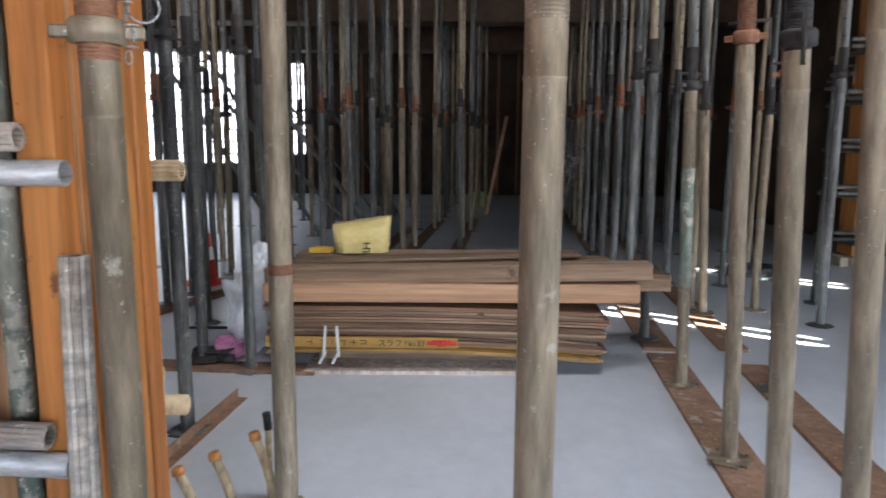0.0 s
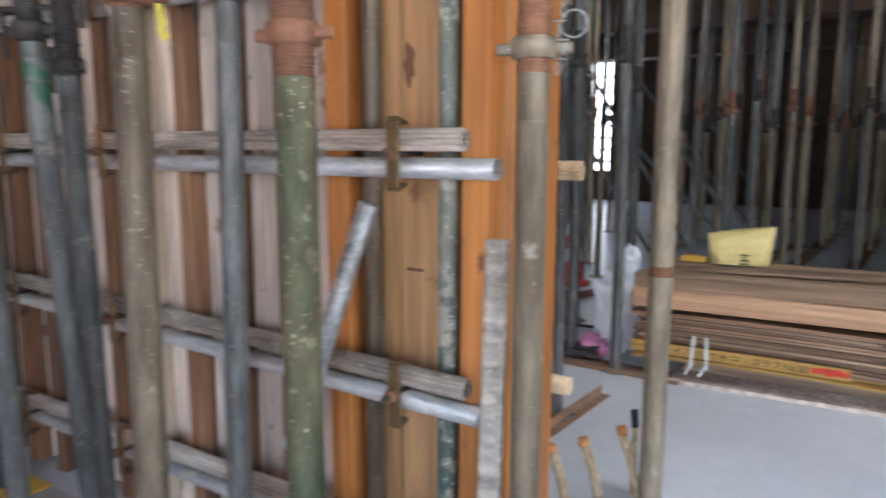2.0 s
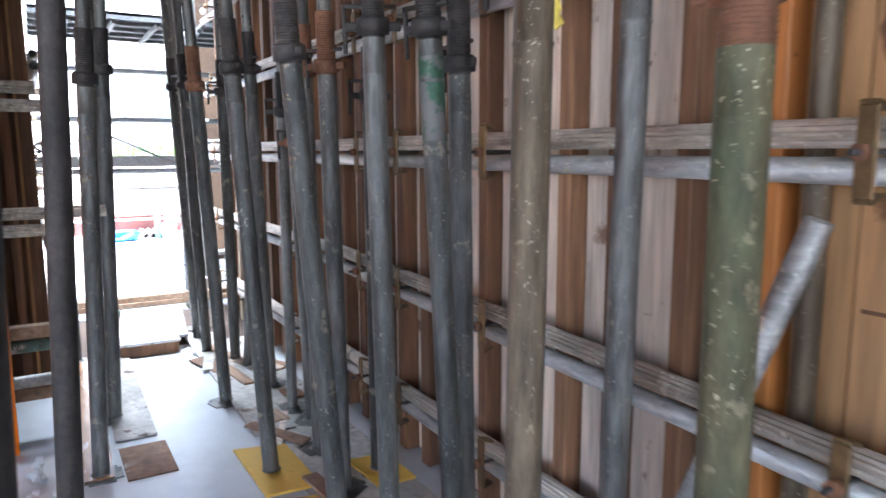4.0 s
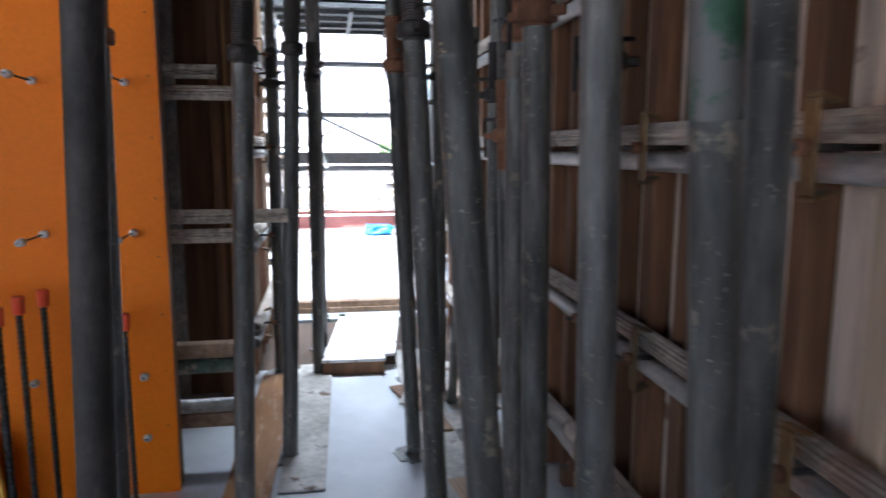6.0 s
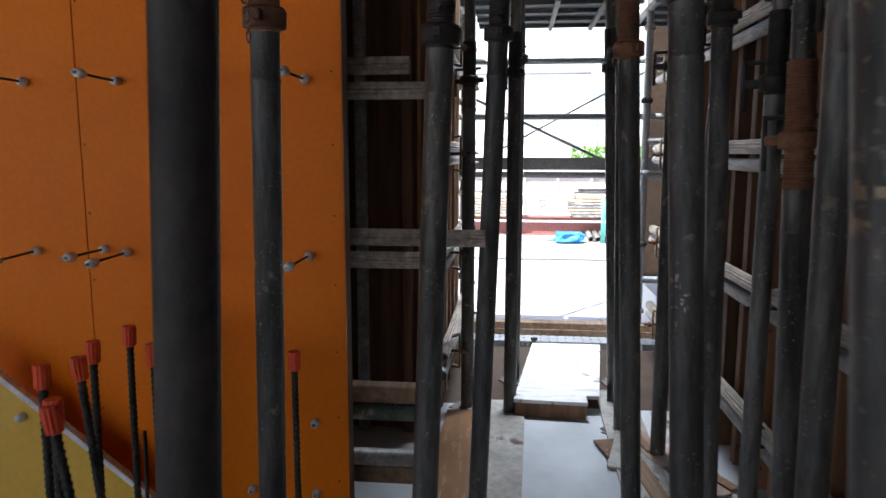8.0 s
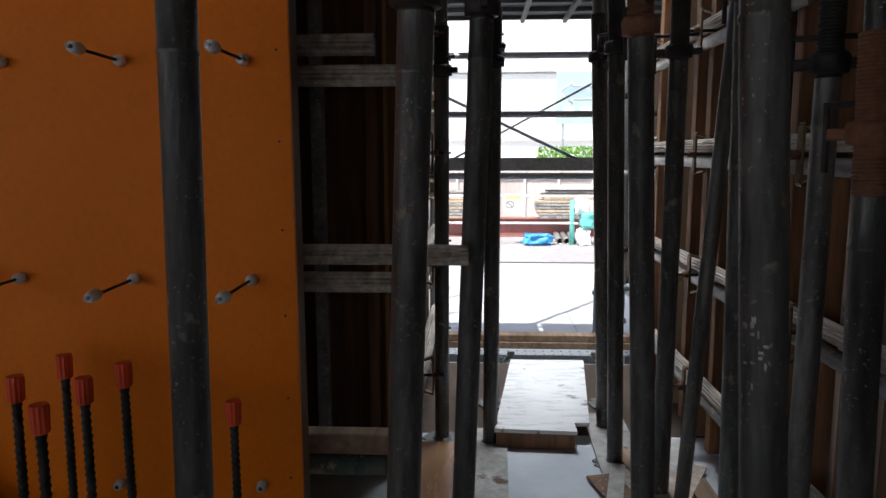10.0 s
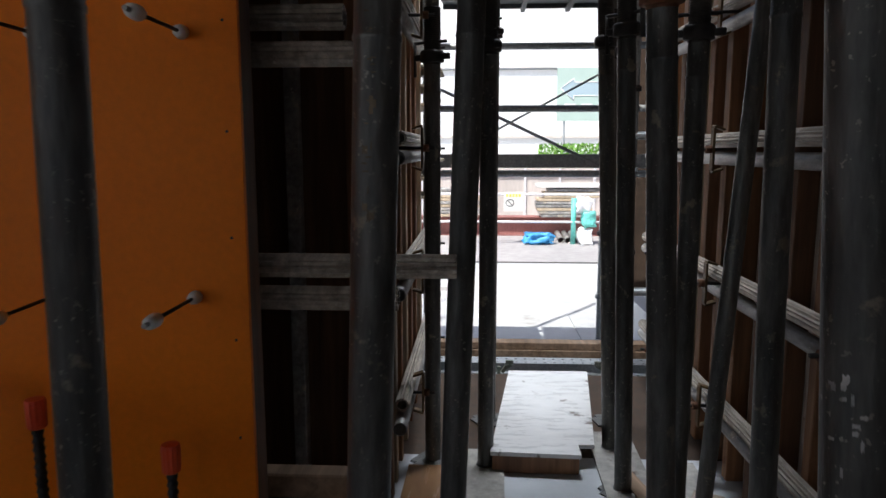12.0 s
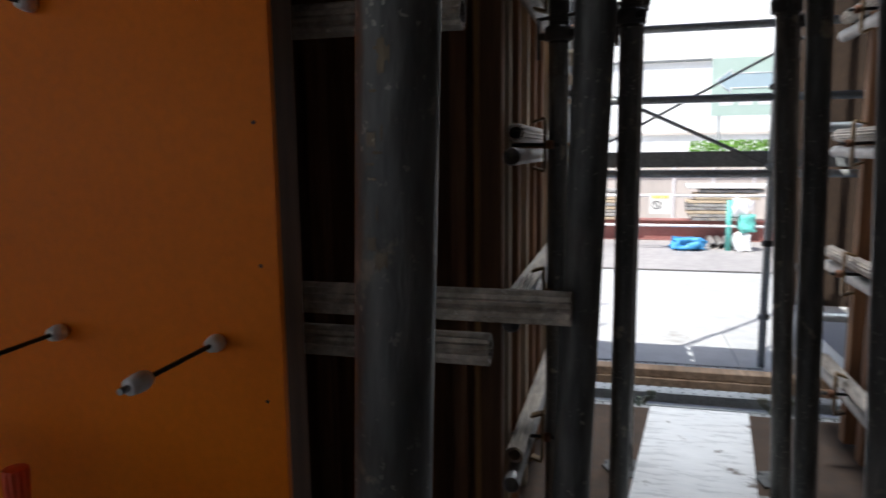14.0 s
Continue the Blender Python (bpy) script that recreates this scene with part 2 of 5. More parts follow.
FAN_GREY = surface("fan_chrome", (0.5, 0.5, 0.5), (0.6, 0.6, 0.6), 0.25, 0.9, 9, 50, bump=0)
SCAFFOLD = surface("scaffold_zinc", (0.34, 0.36, 0.37), (0.46, 0.47, 0.47), 0.45, 0.5, 6, 60, bump=0.1, vary=0.15)
DECK = surface("perforated_deck_steel", (0.46, 0.47, 0.47), (0.58, 0.58, 0.58), 0.45, 0.3, 6, 60, bump=0.1, vary=0.1)
HOARDING = surface("beige_hoarding", (0.56, 0.50, 0.46), (0.64, 0.58, 0.54), 0.6, 0, 1.0, 20, (1, 1, 0.2), 0.05, vary=0.08, grit=0.06)
FACADE = surface("white_facade", (0.76, 0.76, 0.76), (0.84, 0.84, 0.84), 0.8, 0, 0.4, 10, bump=0.05, vary=0, grit=0.05)
RED_STEEL = surface("red_oxide_steel", (0.27, 0.11, 0.10), (0.36, 0.17, 0.15), 0.7, 0.1, 2, 30, bump=0.1, vary=0.1)
BLUE = surface("blue_tarpaulin", (0.05, 0.28, 0.62), (0.09, 0.38, 0.72), 0.5, 0, 6, 40, bump=0.3, vary=0)
TEAL_PAINT = surface("teal_painted_post", (0.12, 0.52, 0.46), (0.20, 0.60, 0.54), 0.5, 0, 6, 40, bump=0.1)
SIGN_GREEN = surface("pale_green_sign", (0.42, 0.53, 0.48), (0.46, 0.57, 0.52), 0.5, 0, 2, 40, bump=0, vary=0, grit=0.03)
SIGN_BLUE = surface("blue_grey_arrow", (0.36, 0.46, 0.52), (0.40, 0.50, 0.56), 0.5, 0, 2, 40, bump=0, vary=0, grit=0.03)
NOTICE_YELLOW = surface("yellow_print", (0.80, 0.66, 0.12), (0.84, 0.70, 0.16), 0.6, 0, 2, 40, bump=0, vary=0)
LEAF = surface("hedge_leaf", (0.10, 0.24, 0.03), (0.19, 0.36, 0.06), 0.5, 0, 8, 40, bump=0.1, vary=0.3)
CABLE = surface("black_cable", (0.02, 0.02, 0.02), (0.035, 0.035, 0.035), 0.6, 0, 9, 50, bump=0)
GREENBOX = surface("pale_green_box", (0.36, 0.46, 0.22), (0.42, 0.52, 0.28), 0.6, 0, 6, 40, bump=0.1)
CONE_RED = surface("red_cone_plastic", (0.62, 0.06, 0.04), (0.70, 0.09, 0.06), 0.5, 0, 8, 50, bump=0.05)


# ---------------------------------------------------------------- mesh helpers
def add_box(bm, c, s, m=None, bevel=0.0):
    """A box of size s centred at c, optionally turned by matrix m about c."""
    r = bmesh.ops.create_cube(bm, size=1)
    vs = r["verts"]
    for v in vs:
        p = Vector((v.co.x * s[0], v.co.y * s[1], v.co.z * s[2]))
        v.co = (m @ p if m else p) + Vector(c)
    if bevel:
        es = list({e for v in vs for e in v.link_edges})
        bmesh.ops.bevel(bm, geom=es, offset=bevel, segments=1, affect='EDGES')
    return vs


def span_box(bm, lo, hi, bevel=0.0):
    return add_box(bm, [(a + b) / 2 for a, b in zip(lo, hi)], [b - a for a, b in zip(lo, hi)], None, bevel)


def lathe(bm, prof, seg=16, m=None, flute=0.0, smooth=True):
    """Turns a profile of (radius, height) about z; flute: depth of grooves, as a share of the radius."""
    rings = []
    for r, z in prof:
        ring = []
        for k in range(seg):
            a = 2 * math.pi * k / seg
            rr = r * (1 - flute * (k % 2))
            p = Vector((rr * math.cos(a), rr * math.sin(a), z))
            ring.append(bm.verts.new(m @ p if m else p))
        rings.append(ring)
    for r0, r1 in zip(rings, rings[1:]):
        for k in range(seg):
            f = bm.faces.new((r0[k], r0[(k + 1) % seg], r1[(k + 1) % seg], r1[k]))
            f.smooth = smooth and not flute
    return rings


def tube(bm, p0, p1, r, wall=0.004, seg=16, flute=0.0):
    """An open-ended tube with a wall thickness from p0 to p1."""
    p0, p1 = Vector(p0), Vector(p1)
    d = p1 - p0
    m = Matrix.Translation(p0) @ d.to_track_quat("Z", "Y").to_matrix().to_4x4()
    h = d.length
    prof = [(r - wall, 0), (r - 0.001, 0), (r, 0.001), (r, h - 0.001), (r - 0.001, h), (r - wall, h)]
    rings = lathe(bm, prof, seg, m, flute)
    for k in range(seg):
        f = bm.faces.new((rings[-1][k], rings[-1][(k + 1) % seg], rings[0][(k + 1) % seg], rings[0][k]))
        f.smooth = not flute


def rod(bm, p0, p1, r, seg=10, r1=None):
    """A closed round bar."""
    p0, p1 = Vector(p0), Vector(p1)
    d = p1 - p0
    m = Matrix.Translation(p0) @ d.to_track_quat("Z", "Y").to_matrix().to_4x4()
    q = r if r1 is None else r1
    rings = lathe(bm, [(r, 0), (q, d.length)], seg, m)
    bm.faces.new(rings[0][::-1])
    bm.faces.new(rings[-1])


def cap_ends(bm, rings):
    bm.faces.new(rings[0][::-1])
    bm.faces.new(rings[-1])


def finish(name, bm, material):
    bmesh.ops.recalc_face_normals(bm, faces=bm.faces[:])
    me = bpy.data.meshes.new(name)
    bm.to_mesh(me)
    bm.free()
    me.materials.append(material)
    return me


def thing(name, bm, material, label, category, group="", kind="", at=None):
    ob = new(name, finish(name, bm, material))
    if at is not None:
        ob.matrix_world = at
    return tagged(ob, label, category, group, kind)


def empty(name, m, label, category, group="", kind=""):
    ob = new(name)
    ob.empty_display_size = 0.1
    ob.matrix_world = m
    return tagged(ob, label, category, group, kind)


def part(name, bm, material, parent, label=""):
    ob = new(name, finish(name, bm, material))
    ob.parent = parent
    return tagged(ob, label)


def shared(name, me, parent, m):
    ob = new(name, me)
    ob.parent = parent
    ob.matrix_local = m
    return ob


# ---------------------------------------------------------------- setting
ROOF = 3.9
WX, EX, SY, NY = -8.2, 5.0, -3.4, 16.5      # hall limits

bm = bmesh.new()
span_box(bm, (-4.72, SY, -0.5), (9.0, 2.0, 0.0))
span_box(bm, (WX, 2.0, -0.5), (9.0, NY + 0.3, 0.0))
thing("floor", bm, CONCRETE, "pale grey trowelled concrete slab with brown stains", "floor", kind="structure")
# dark strip laid in place of the shaded gap beside the platform
bm = bmesh.new()
span_box(bm, (-5.75, SY, -0.5), (-4.722, 1.998, -0.003))
thing("floor_edge_form", bm, SHADED_FORM, "dark floor strip standing in for a shaded gap at the exit", "floor", kind="structure")
bm = bmesh.new()
add_box(bm, (0, 0, -0.70), (400, 400, 0.5))
thing("ground", bm, YARD, "sunlit pale concrete yard around the building", "ground", kind="structure")

# ceiling formwork with joists, deep beam forms and narrow unseen diagonal slits for sun streaks, one mesh
SD = Vector((0.83, -0.56)).normalized()
SN = Vector((0.56, 0.83)).normalized()
SHIFT = Vector((0.83, -0.56)) * (ROOF / math.tan(SUN_EL))


def clip(poly, n, c):
    """The part of a polygon on the side n . p < c."""
    out = []
    for p, q in zip(poly, poly[1:] + poly[:1]):
        dp, dq = n.dot(p) - c, n.dot(q) - c
        if dp < 0:
            out.append(p)
        if dp * dq < 0:
            out.append(p + (q - p) * (dp / (dp - dq)))
    return out


def slab(bm, poly, z0, z1):
    lo = [bm.verts.new((p.x, p.y, z0)) for p in poly]
    hi = [bm.verts.new((p.x, p.y, z1)) for p in poly]
    bm.faces.new(lo[::-1])
    bm.faces.new(hi)
    for k in range(len(poly)):
        bm.faces.new((lo[k], lo[(k + 1) % len(poly)], hi[(k + 1) % len(poly)], hi[k]))


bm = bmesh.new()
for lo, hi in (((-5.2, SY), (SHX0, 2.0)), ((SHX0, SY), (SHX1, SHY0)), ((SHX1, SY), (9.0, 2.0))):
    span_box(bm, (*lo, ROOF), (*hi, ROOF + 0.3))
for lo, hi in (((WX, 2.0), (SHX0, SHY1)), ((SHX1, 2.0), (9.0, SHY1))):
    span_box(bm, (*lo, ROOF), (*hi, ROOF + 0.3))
# unseen shaft walls, added to keep direct sun off the floor
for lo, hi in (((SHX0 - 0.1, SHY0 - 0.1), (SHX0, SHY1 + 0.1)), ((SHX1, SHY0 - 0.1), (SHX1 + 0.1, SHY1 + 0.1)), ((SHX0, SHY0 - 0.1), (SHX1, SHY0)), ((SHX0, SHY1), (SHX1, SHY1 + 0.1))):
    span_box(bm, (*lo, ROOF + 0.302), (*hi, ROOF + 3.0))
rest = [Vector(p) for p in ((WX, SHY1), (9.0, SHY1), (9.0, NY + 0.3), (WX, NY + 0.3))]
# slits added where the sun must pass to draw the floor streaks
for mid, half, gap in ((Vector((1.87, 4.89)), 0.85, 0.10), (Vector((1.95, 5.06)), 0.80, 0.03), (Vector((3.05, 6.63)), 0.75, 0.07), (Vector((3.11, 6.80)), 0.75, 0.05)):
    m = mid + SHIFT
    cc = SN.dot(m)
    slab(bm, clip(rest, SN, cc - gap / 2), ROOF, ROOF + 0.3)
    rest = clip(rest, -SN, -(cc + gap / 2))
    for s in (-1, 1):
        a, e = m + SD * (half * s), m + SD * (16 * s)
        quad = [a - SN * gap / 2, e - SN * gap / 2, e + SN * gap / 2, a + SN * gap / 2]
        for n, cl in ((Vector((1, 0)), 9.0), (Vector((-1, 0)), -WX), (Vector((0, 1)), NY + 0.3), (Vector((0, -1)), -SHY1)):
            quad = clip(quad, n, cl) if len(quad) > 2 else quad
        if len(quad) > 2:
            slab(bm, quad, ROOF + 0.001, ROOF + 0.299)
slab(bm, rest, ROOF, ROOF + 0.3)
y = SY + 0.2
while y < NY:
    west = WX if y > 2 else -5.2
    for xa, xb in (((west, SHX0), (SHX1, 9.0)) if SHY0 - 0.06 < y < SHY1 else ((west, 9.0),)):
        # joists stop short here so they don't break the streaks
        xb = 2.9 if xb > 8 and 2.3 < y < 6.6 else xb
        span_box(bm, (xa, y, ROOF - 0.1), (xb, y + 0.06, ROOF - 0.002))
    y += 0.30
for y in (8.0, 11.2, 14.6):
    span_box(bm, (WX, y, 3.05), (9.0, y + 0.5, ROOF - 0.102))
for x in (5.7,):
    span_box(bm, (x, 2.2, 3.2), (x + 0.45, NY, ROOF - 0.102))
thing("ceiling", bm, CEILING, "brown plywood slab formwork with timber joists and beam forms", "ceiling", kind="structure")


def plain_wall(name, boxes, material, label):
    b = bmesh.new()
    for lo, hi in boxes:
        span_box(b, lo, hi)
    return thing(name, b, material, label, "wall", kind="structure")


# far north wall with a bright opening to the scaffold, west wall, east wall
OL, OR, SL, SR = -7.2, -4.9, -3.75, -3.45    # the far opening and a narrow gap beside it
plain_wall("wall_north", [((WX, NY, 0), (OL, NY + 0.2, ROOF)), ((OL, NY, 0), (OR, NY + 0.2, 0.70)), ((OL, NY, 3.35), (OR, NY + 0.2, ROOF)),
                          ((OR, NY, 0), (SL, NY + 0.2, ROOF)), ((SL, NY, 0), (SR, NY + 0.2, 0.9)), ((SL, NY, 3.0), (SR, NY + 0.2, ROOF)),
                          ((SR, NY, 0), (9.0, NY + 0.2, ROOF))], SHADED_FORM, "brown formwork wall at the hall's far end, darkened for shade")
plain_wall("wall_west", [((WX - 0.2, 2.0, 0), (WX, NY + 0.2, ROOF))], SHADED_FORM, "brown formwork wall of the hall, darkened for shade")
# outer east wall is unseen, added with a low opening to meter side light
plain_wall("wall_east", [((EX, 7.1, 0), (EX + 0.1, NY, ROOF)), ((EX + 3.9, 1.2, 0), (EX + 4.0, 3.6, 0.3)), ((EX + 3.9, 1.2, 1.4), (EX + 4.0, 3.6, ROOF)), ((EX + 3.9, 3.6, 0), (EX + 4.0, 7.1, ROOF)), ((EX + 0.1, 7.1, 0), (EX + 4.0, 7.2, ROOF))], SHADED_FORM, "brown formwork wall of the hall, darkened for shade")
# south side is out of view; solid bay and low lintel added to limit daylight
plain_wall("wall_south", [((-5.75, SY - 0.2, 0), (9.0, SY, 0.5)), ((-5.75, SY - 0.2, 2.6), (9.0, SY, ROOF))] +
           [((x, SY - 0.2, 0.5), (x + w, SY, 2.6)) for x, w in ((-5.75, 4.15), (3.5, 0.5), (8.5, 0.5))], BATTEN, "unseen south wall with openings sized to shape the daylight")
plain_wall("wall_southwest", [((-5.75, SY, 0), (-5.55, -1.2, ROOF))], BATTEN, "brown formwork wall closing the passage")


# ---------------------------------------------------------------- formwork wall beside the walk
def pipe_thing(p0, p1, fluted, label, group, r=0.0243):
    b = bmesh.new()
    if fluted:
        tube(b, p0, p1, r + 0.002, 0.008, 28, 0.16)
    else:
        tube(b, p0, p1, r, 0.0035, 18)
    return thing("waler_pipe", b, FLUTED if fluted else ZINC, label, "steel pipe", group)


def clamp_thing(p, out, label="rusty form tie clamp hooked over a pair of waler pipes"):
    """A hooked plate with a tie bolt and a nut, over a pair of pipes 6 to 7 cm apart; out: +1 or -1 along y."""
    c = empty("tie_clamp", Matrix.Translation(p), label, "form tie clamp", "tie clamps on the walers")
    b = bmesh.new()
    add_box(b, (0, out * 0.030, 0), (0.034, 0.008, 0.15), None, 0.003)
    add_box(b, (0, out * 0.012, 0.074), (0.034, 0.04, 0.008), pose(0, 0, 0, 18 * out).to_3x3(), 0.002)
    add_box(b, (0, out * 0.012, -0.074), (0.034, 0.04, 0.008), pose(0, 0, 0, -18 * out).to_3x3(), 0.002)
    part("hook_plate", b, CLAMP, c)
    b = bmesh.new()
    rod(b, (0, -out * 0.09, 0), (0, out * 0.075, 0), 0.006)
    part("tie_bolt", b, DARKIRON, c)
    b = bmesh.new()
    rod(b, (0, out * 0.035, 0), (0, out * 0.055, 0), 0.015, 6)
    part("nut", b, RUST, c)
    return c


AX0, AX1 = -5.62, -0.60                      # ends of the long wall
wall_a = bmesh.new()
span_box(wall_a, (AX0, 1.716, 0), (AX1 - 0.03, 1.90, ROOF - 0.12))
wall_a = thing("wall_long_formwork", wall_a, BATTEN, "long timber wall formwork braced with waler pipes", "wall", kind="structure")
rnd = random.Random(5)
edges = [-0.61, -0.90, -1.06]
while edges[-1] > AX0 + 0.3:
    edges.append(edges[-1] - rnd.choice((0.59, 0.6, 0.61)))
edges[-1] = AX0
for k, (x1, x0) in enumerate(zip(edges, edges[1:])):
    z = 0.02
    for z1 in (1.805, ROOF - 0.13):
        b = bmesh.new()
        span_box(b, (x0 + 0.002, 1.700, z), (x1 - 0.002, 1.7155, z1), 0.001)
        part("plywood_panel", b, PLY if k < 2 else PLY_PALE, wall_a)
        z = z1 + 0.003
    b = bmesh.new()
    span_box(b, (x0 + 0.002, 1.901, 0.02), (x1 - 0.002, 1.914, ROOF - 0.13))
    part("plywood_panel", b, PLY, wall_a)
x = -1.245
k = 0
while x > AX0 + 0.05:
    w = rnd.uniform(0.045, 0.062)
    b = bmesh.new()
    span_box(b, (x - w / 2, 1.637, 0.02), (x + w / 2, 1.699, ROOF - 0.13), 0.003)
    part("batten", b, BATTEN_PALE if rnd.random() < 0.12 else BATTEN, wall_a)
    b = bmesh.new()
    span_box(b, (x - w / 2, 1.915, 0.02), (x + w / 2, 1.975, ROOF - 0.13), 0.003)
    part("batten", b, BATTEN, wall_a)
    x -= rnd.uniform(0.185, 0.205)
for lo, hi in (((-0.690, 1.628, 0), (-0.618, 1.699, ROOF - 0.13)), ((-1.085, 1.632, 0), (-1.015, 1.699, ROOF - 0.13)),
               ((-0.627, 1.702, 0), (-0.598, 1.800, ROOF - 0.13)), ((-0.627, 1.804, 0), (-0.602, 1.905, ROOF - 0.13)),
               ((-0.690, 1.916, 0), (-0.600, 1.985, ROOF - 0.13))):
    b = bmesh.new()
    span_box(b, lo, hi, 0.004)
    part("corner_post", b, ORANGE_WOOD, wall_a, "orange-brown sawn timber post")
bm = bmesh.new()
ring = [(-0.875 + 0.016 * math.cos(a) * (1.2 if k % 2 else 0.8), 1.6993, 1.43 + 0.05 * math.sin(a) * (1.15 if k % 3 else 0.8)) for k, a in enumerate(2 * math.pi * i / 14 for i in range(14))]
bm.faces.new([bm.verts.new(p) for p in ring])
for zz in (0.93, 0.62):
    add_box(bm, (-0.86, 1.6994, zz), (0.05, 0.0006, 0.008))
part("knot_stain", bm, BATTEN, wall_a)
# upright inner pipes behind the walers
for x, teal in ((-0.745, True), (-0.965, False)):
    b = bmesh.new()
    tube(b, (x, 1.668, 0.03), (x, 1.668, 3.2), 0.0243)
    thing("upright_pipe", b, TEAL if teal else STEEL_BROWN, "upright " + ("green-painted " if teal else "") + "steel pipe behind the walers", "steel pipe", "upright pipes of the long wall")

G = "waler pipes of the long wall"
ROWS = ((1.250, 1.250, 1.186, 1.186, -0.665, -0.590), (0.686, 0.775, 0.622, 0.708, -0.655, -0.62), (0.270, 0.312, 0.205, 0.250, -0.66, -0.62),
        (1.705, 1.712, 1.645, 1.650, -0.70, -0.64), (2.25, 2.25, 2.185, 2.185, -0.66, -0.6), (2.85, 2.85, 2.785, 2.785, -0.66, -0.6))
for ua, ub, la, lb, xu, xl in ROWS:
    cut = rnd.uniform(-3.3, -2.9)
    pipe_thing((xu, 1.600, ua), (cut, 1.600, ub), True, "grey-brown fluted pipe waler lying across the formwork battens", G)
    pipe_thing((xl, 1.610, la), (cut - 0.2, 1.610, lb), False, "grey steel pipe waler lying across the formwork battens", G)
    pipe_thing((cut - 0.02, 1.600, ub), (AX0 - 0.05, 1.600, ub), True, "grey-brown fluted pipe waler lying across the formwork battens", G)
    pipe_thing((cut - 0.22, 1.610, lb), (AX0 - 0.1, 1.610, lb), False, "grey steel pipe waler lying across the formwork battens", G)
    for x in (-0.82, -1.894, -2.45, -2.8, -3.7, -4.58, -5.3):
        f = min(1.0, max(0.0, (x + 0.65) / (cut + 0.65)))
        clamp_thing((x, 1.578, ((ua + la) + f * (ub + lb - ua - la)) / 2), -1)
for z, x in ((1.173, -0.55), (0.577, -0.568), (0.654, -0.63)):
    b = bmesh.new()
    tube(b, (x, 2.035, z), (-3.2, 2.035, z), 0.0263, 0.008, 28, 0.14 if z > 1 else 0.0)
    thing("waler_pipe", b, SLEEVE, "brown-stained pipe waler on the wall's far side", "steel pipe", G)
# brace pipe and short pipe leaning on the face
b = bmesh.new()
tube(b, (-0.885, 1.545, 1.105), (-1.075, 1.47, 0.50), 0.0243)
thing("loose_brace_pipe", b, ZINC, "short steel pipe leaning slantwise against the walers", "steel pipe")
b = bmesh.new()
tube(b, (-0.585, 1.560, 0.0), (-0.588, 1.612, 1.035), 0.027, 0.008, 28, 0.16)
thing("loose_fluted_pipe", b, FLUTED, "weathered fluted pipe standing upright against the post", "steel pipe")
# yellow ribbon on the top waler
b = bmesh.new()
for k in range(5):
    add_box(b, (-1.60 + 0.006 * k, 1.55, 1.68 - 0.035 * k), (0.03, 0.006, 0.04), pose(0, 0, 0, 10, 25 - 12 * k, 0).to_3x3())
thing("yellow_tag", b, NOTICE_YELLOW, "small yellow tape tag tied to the upper waler", "tape tag")


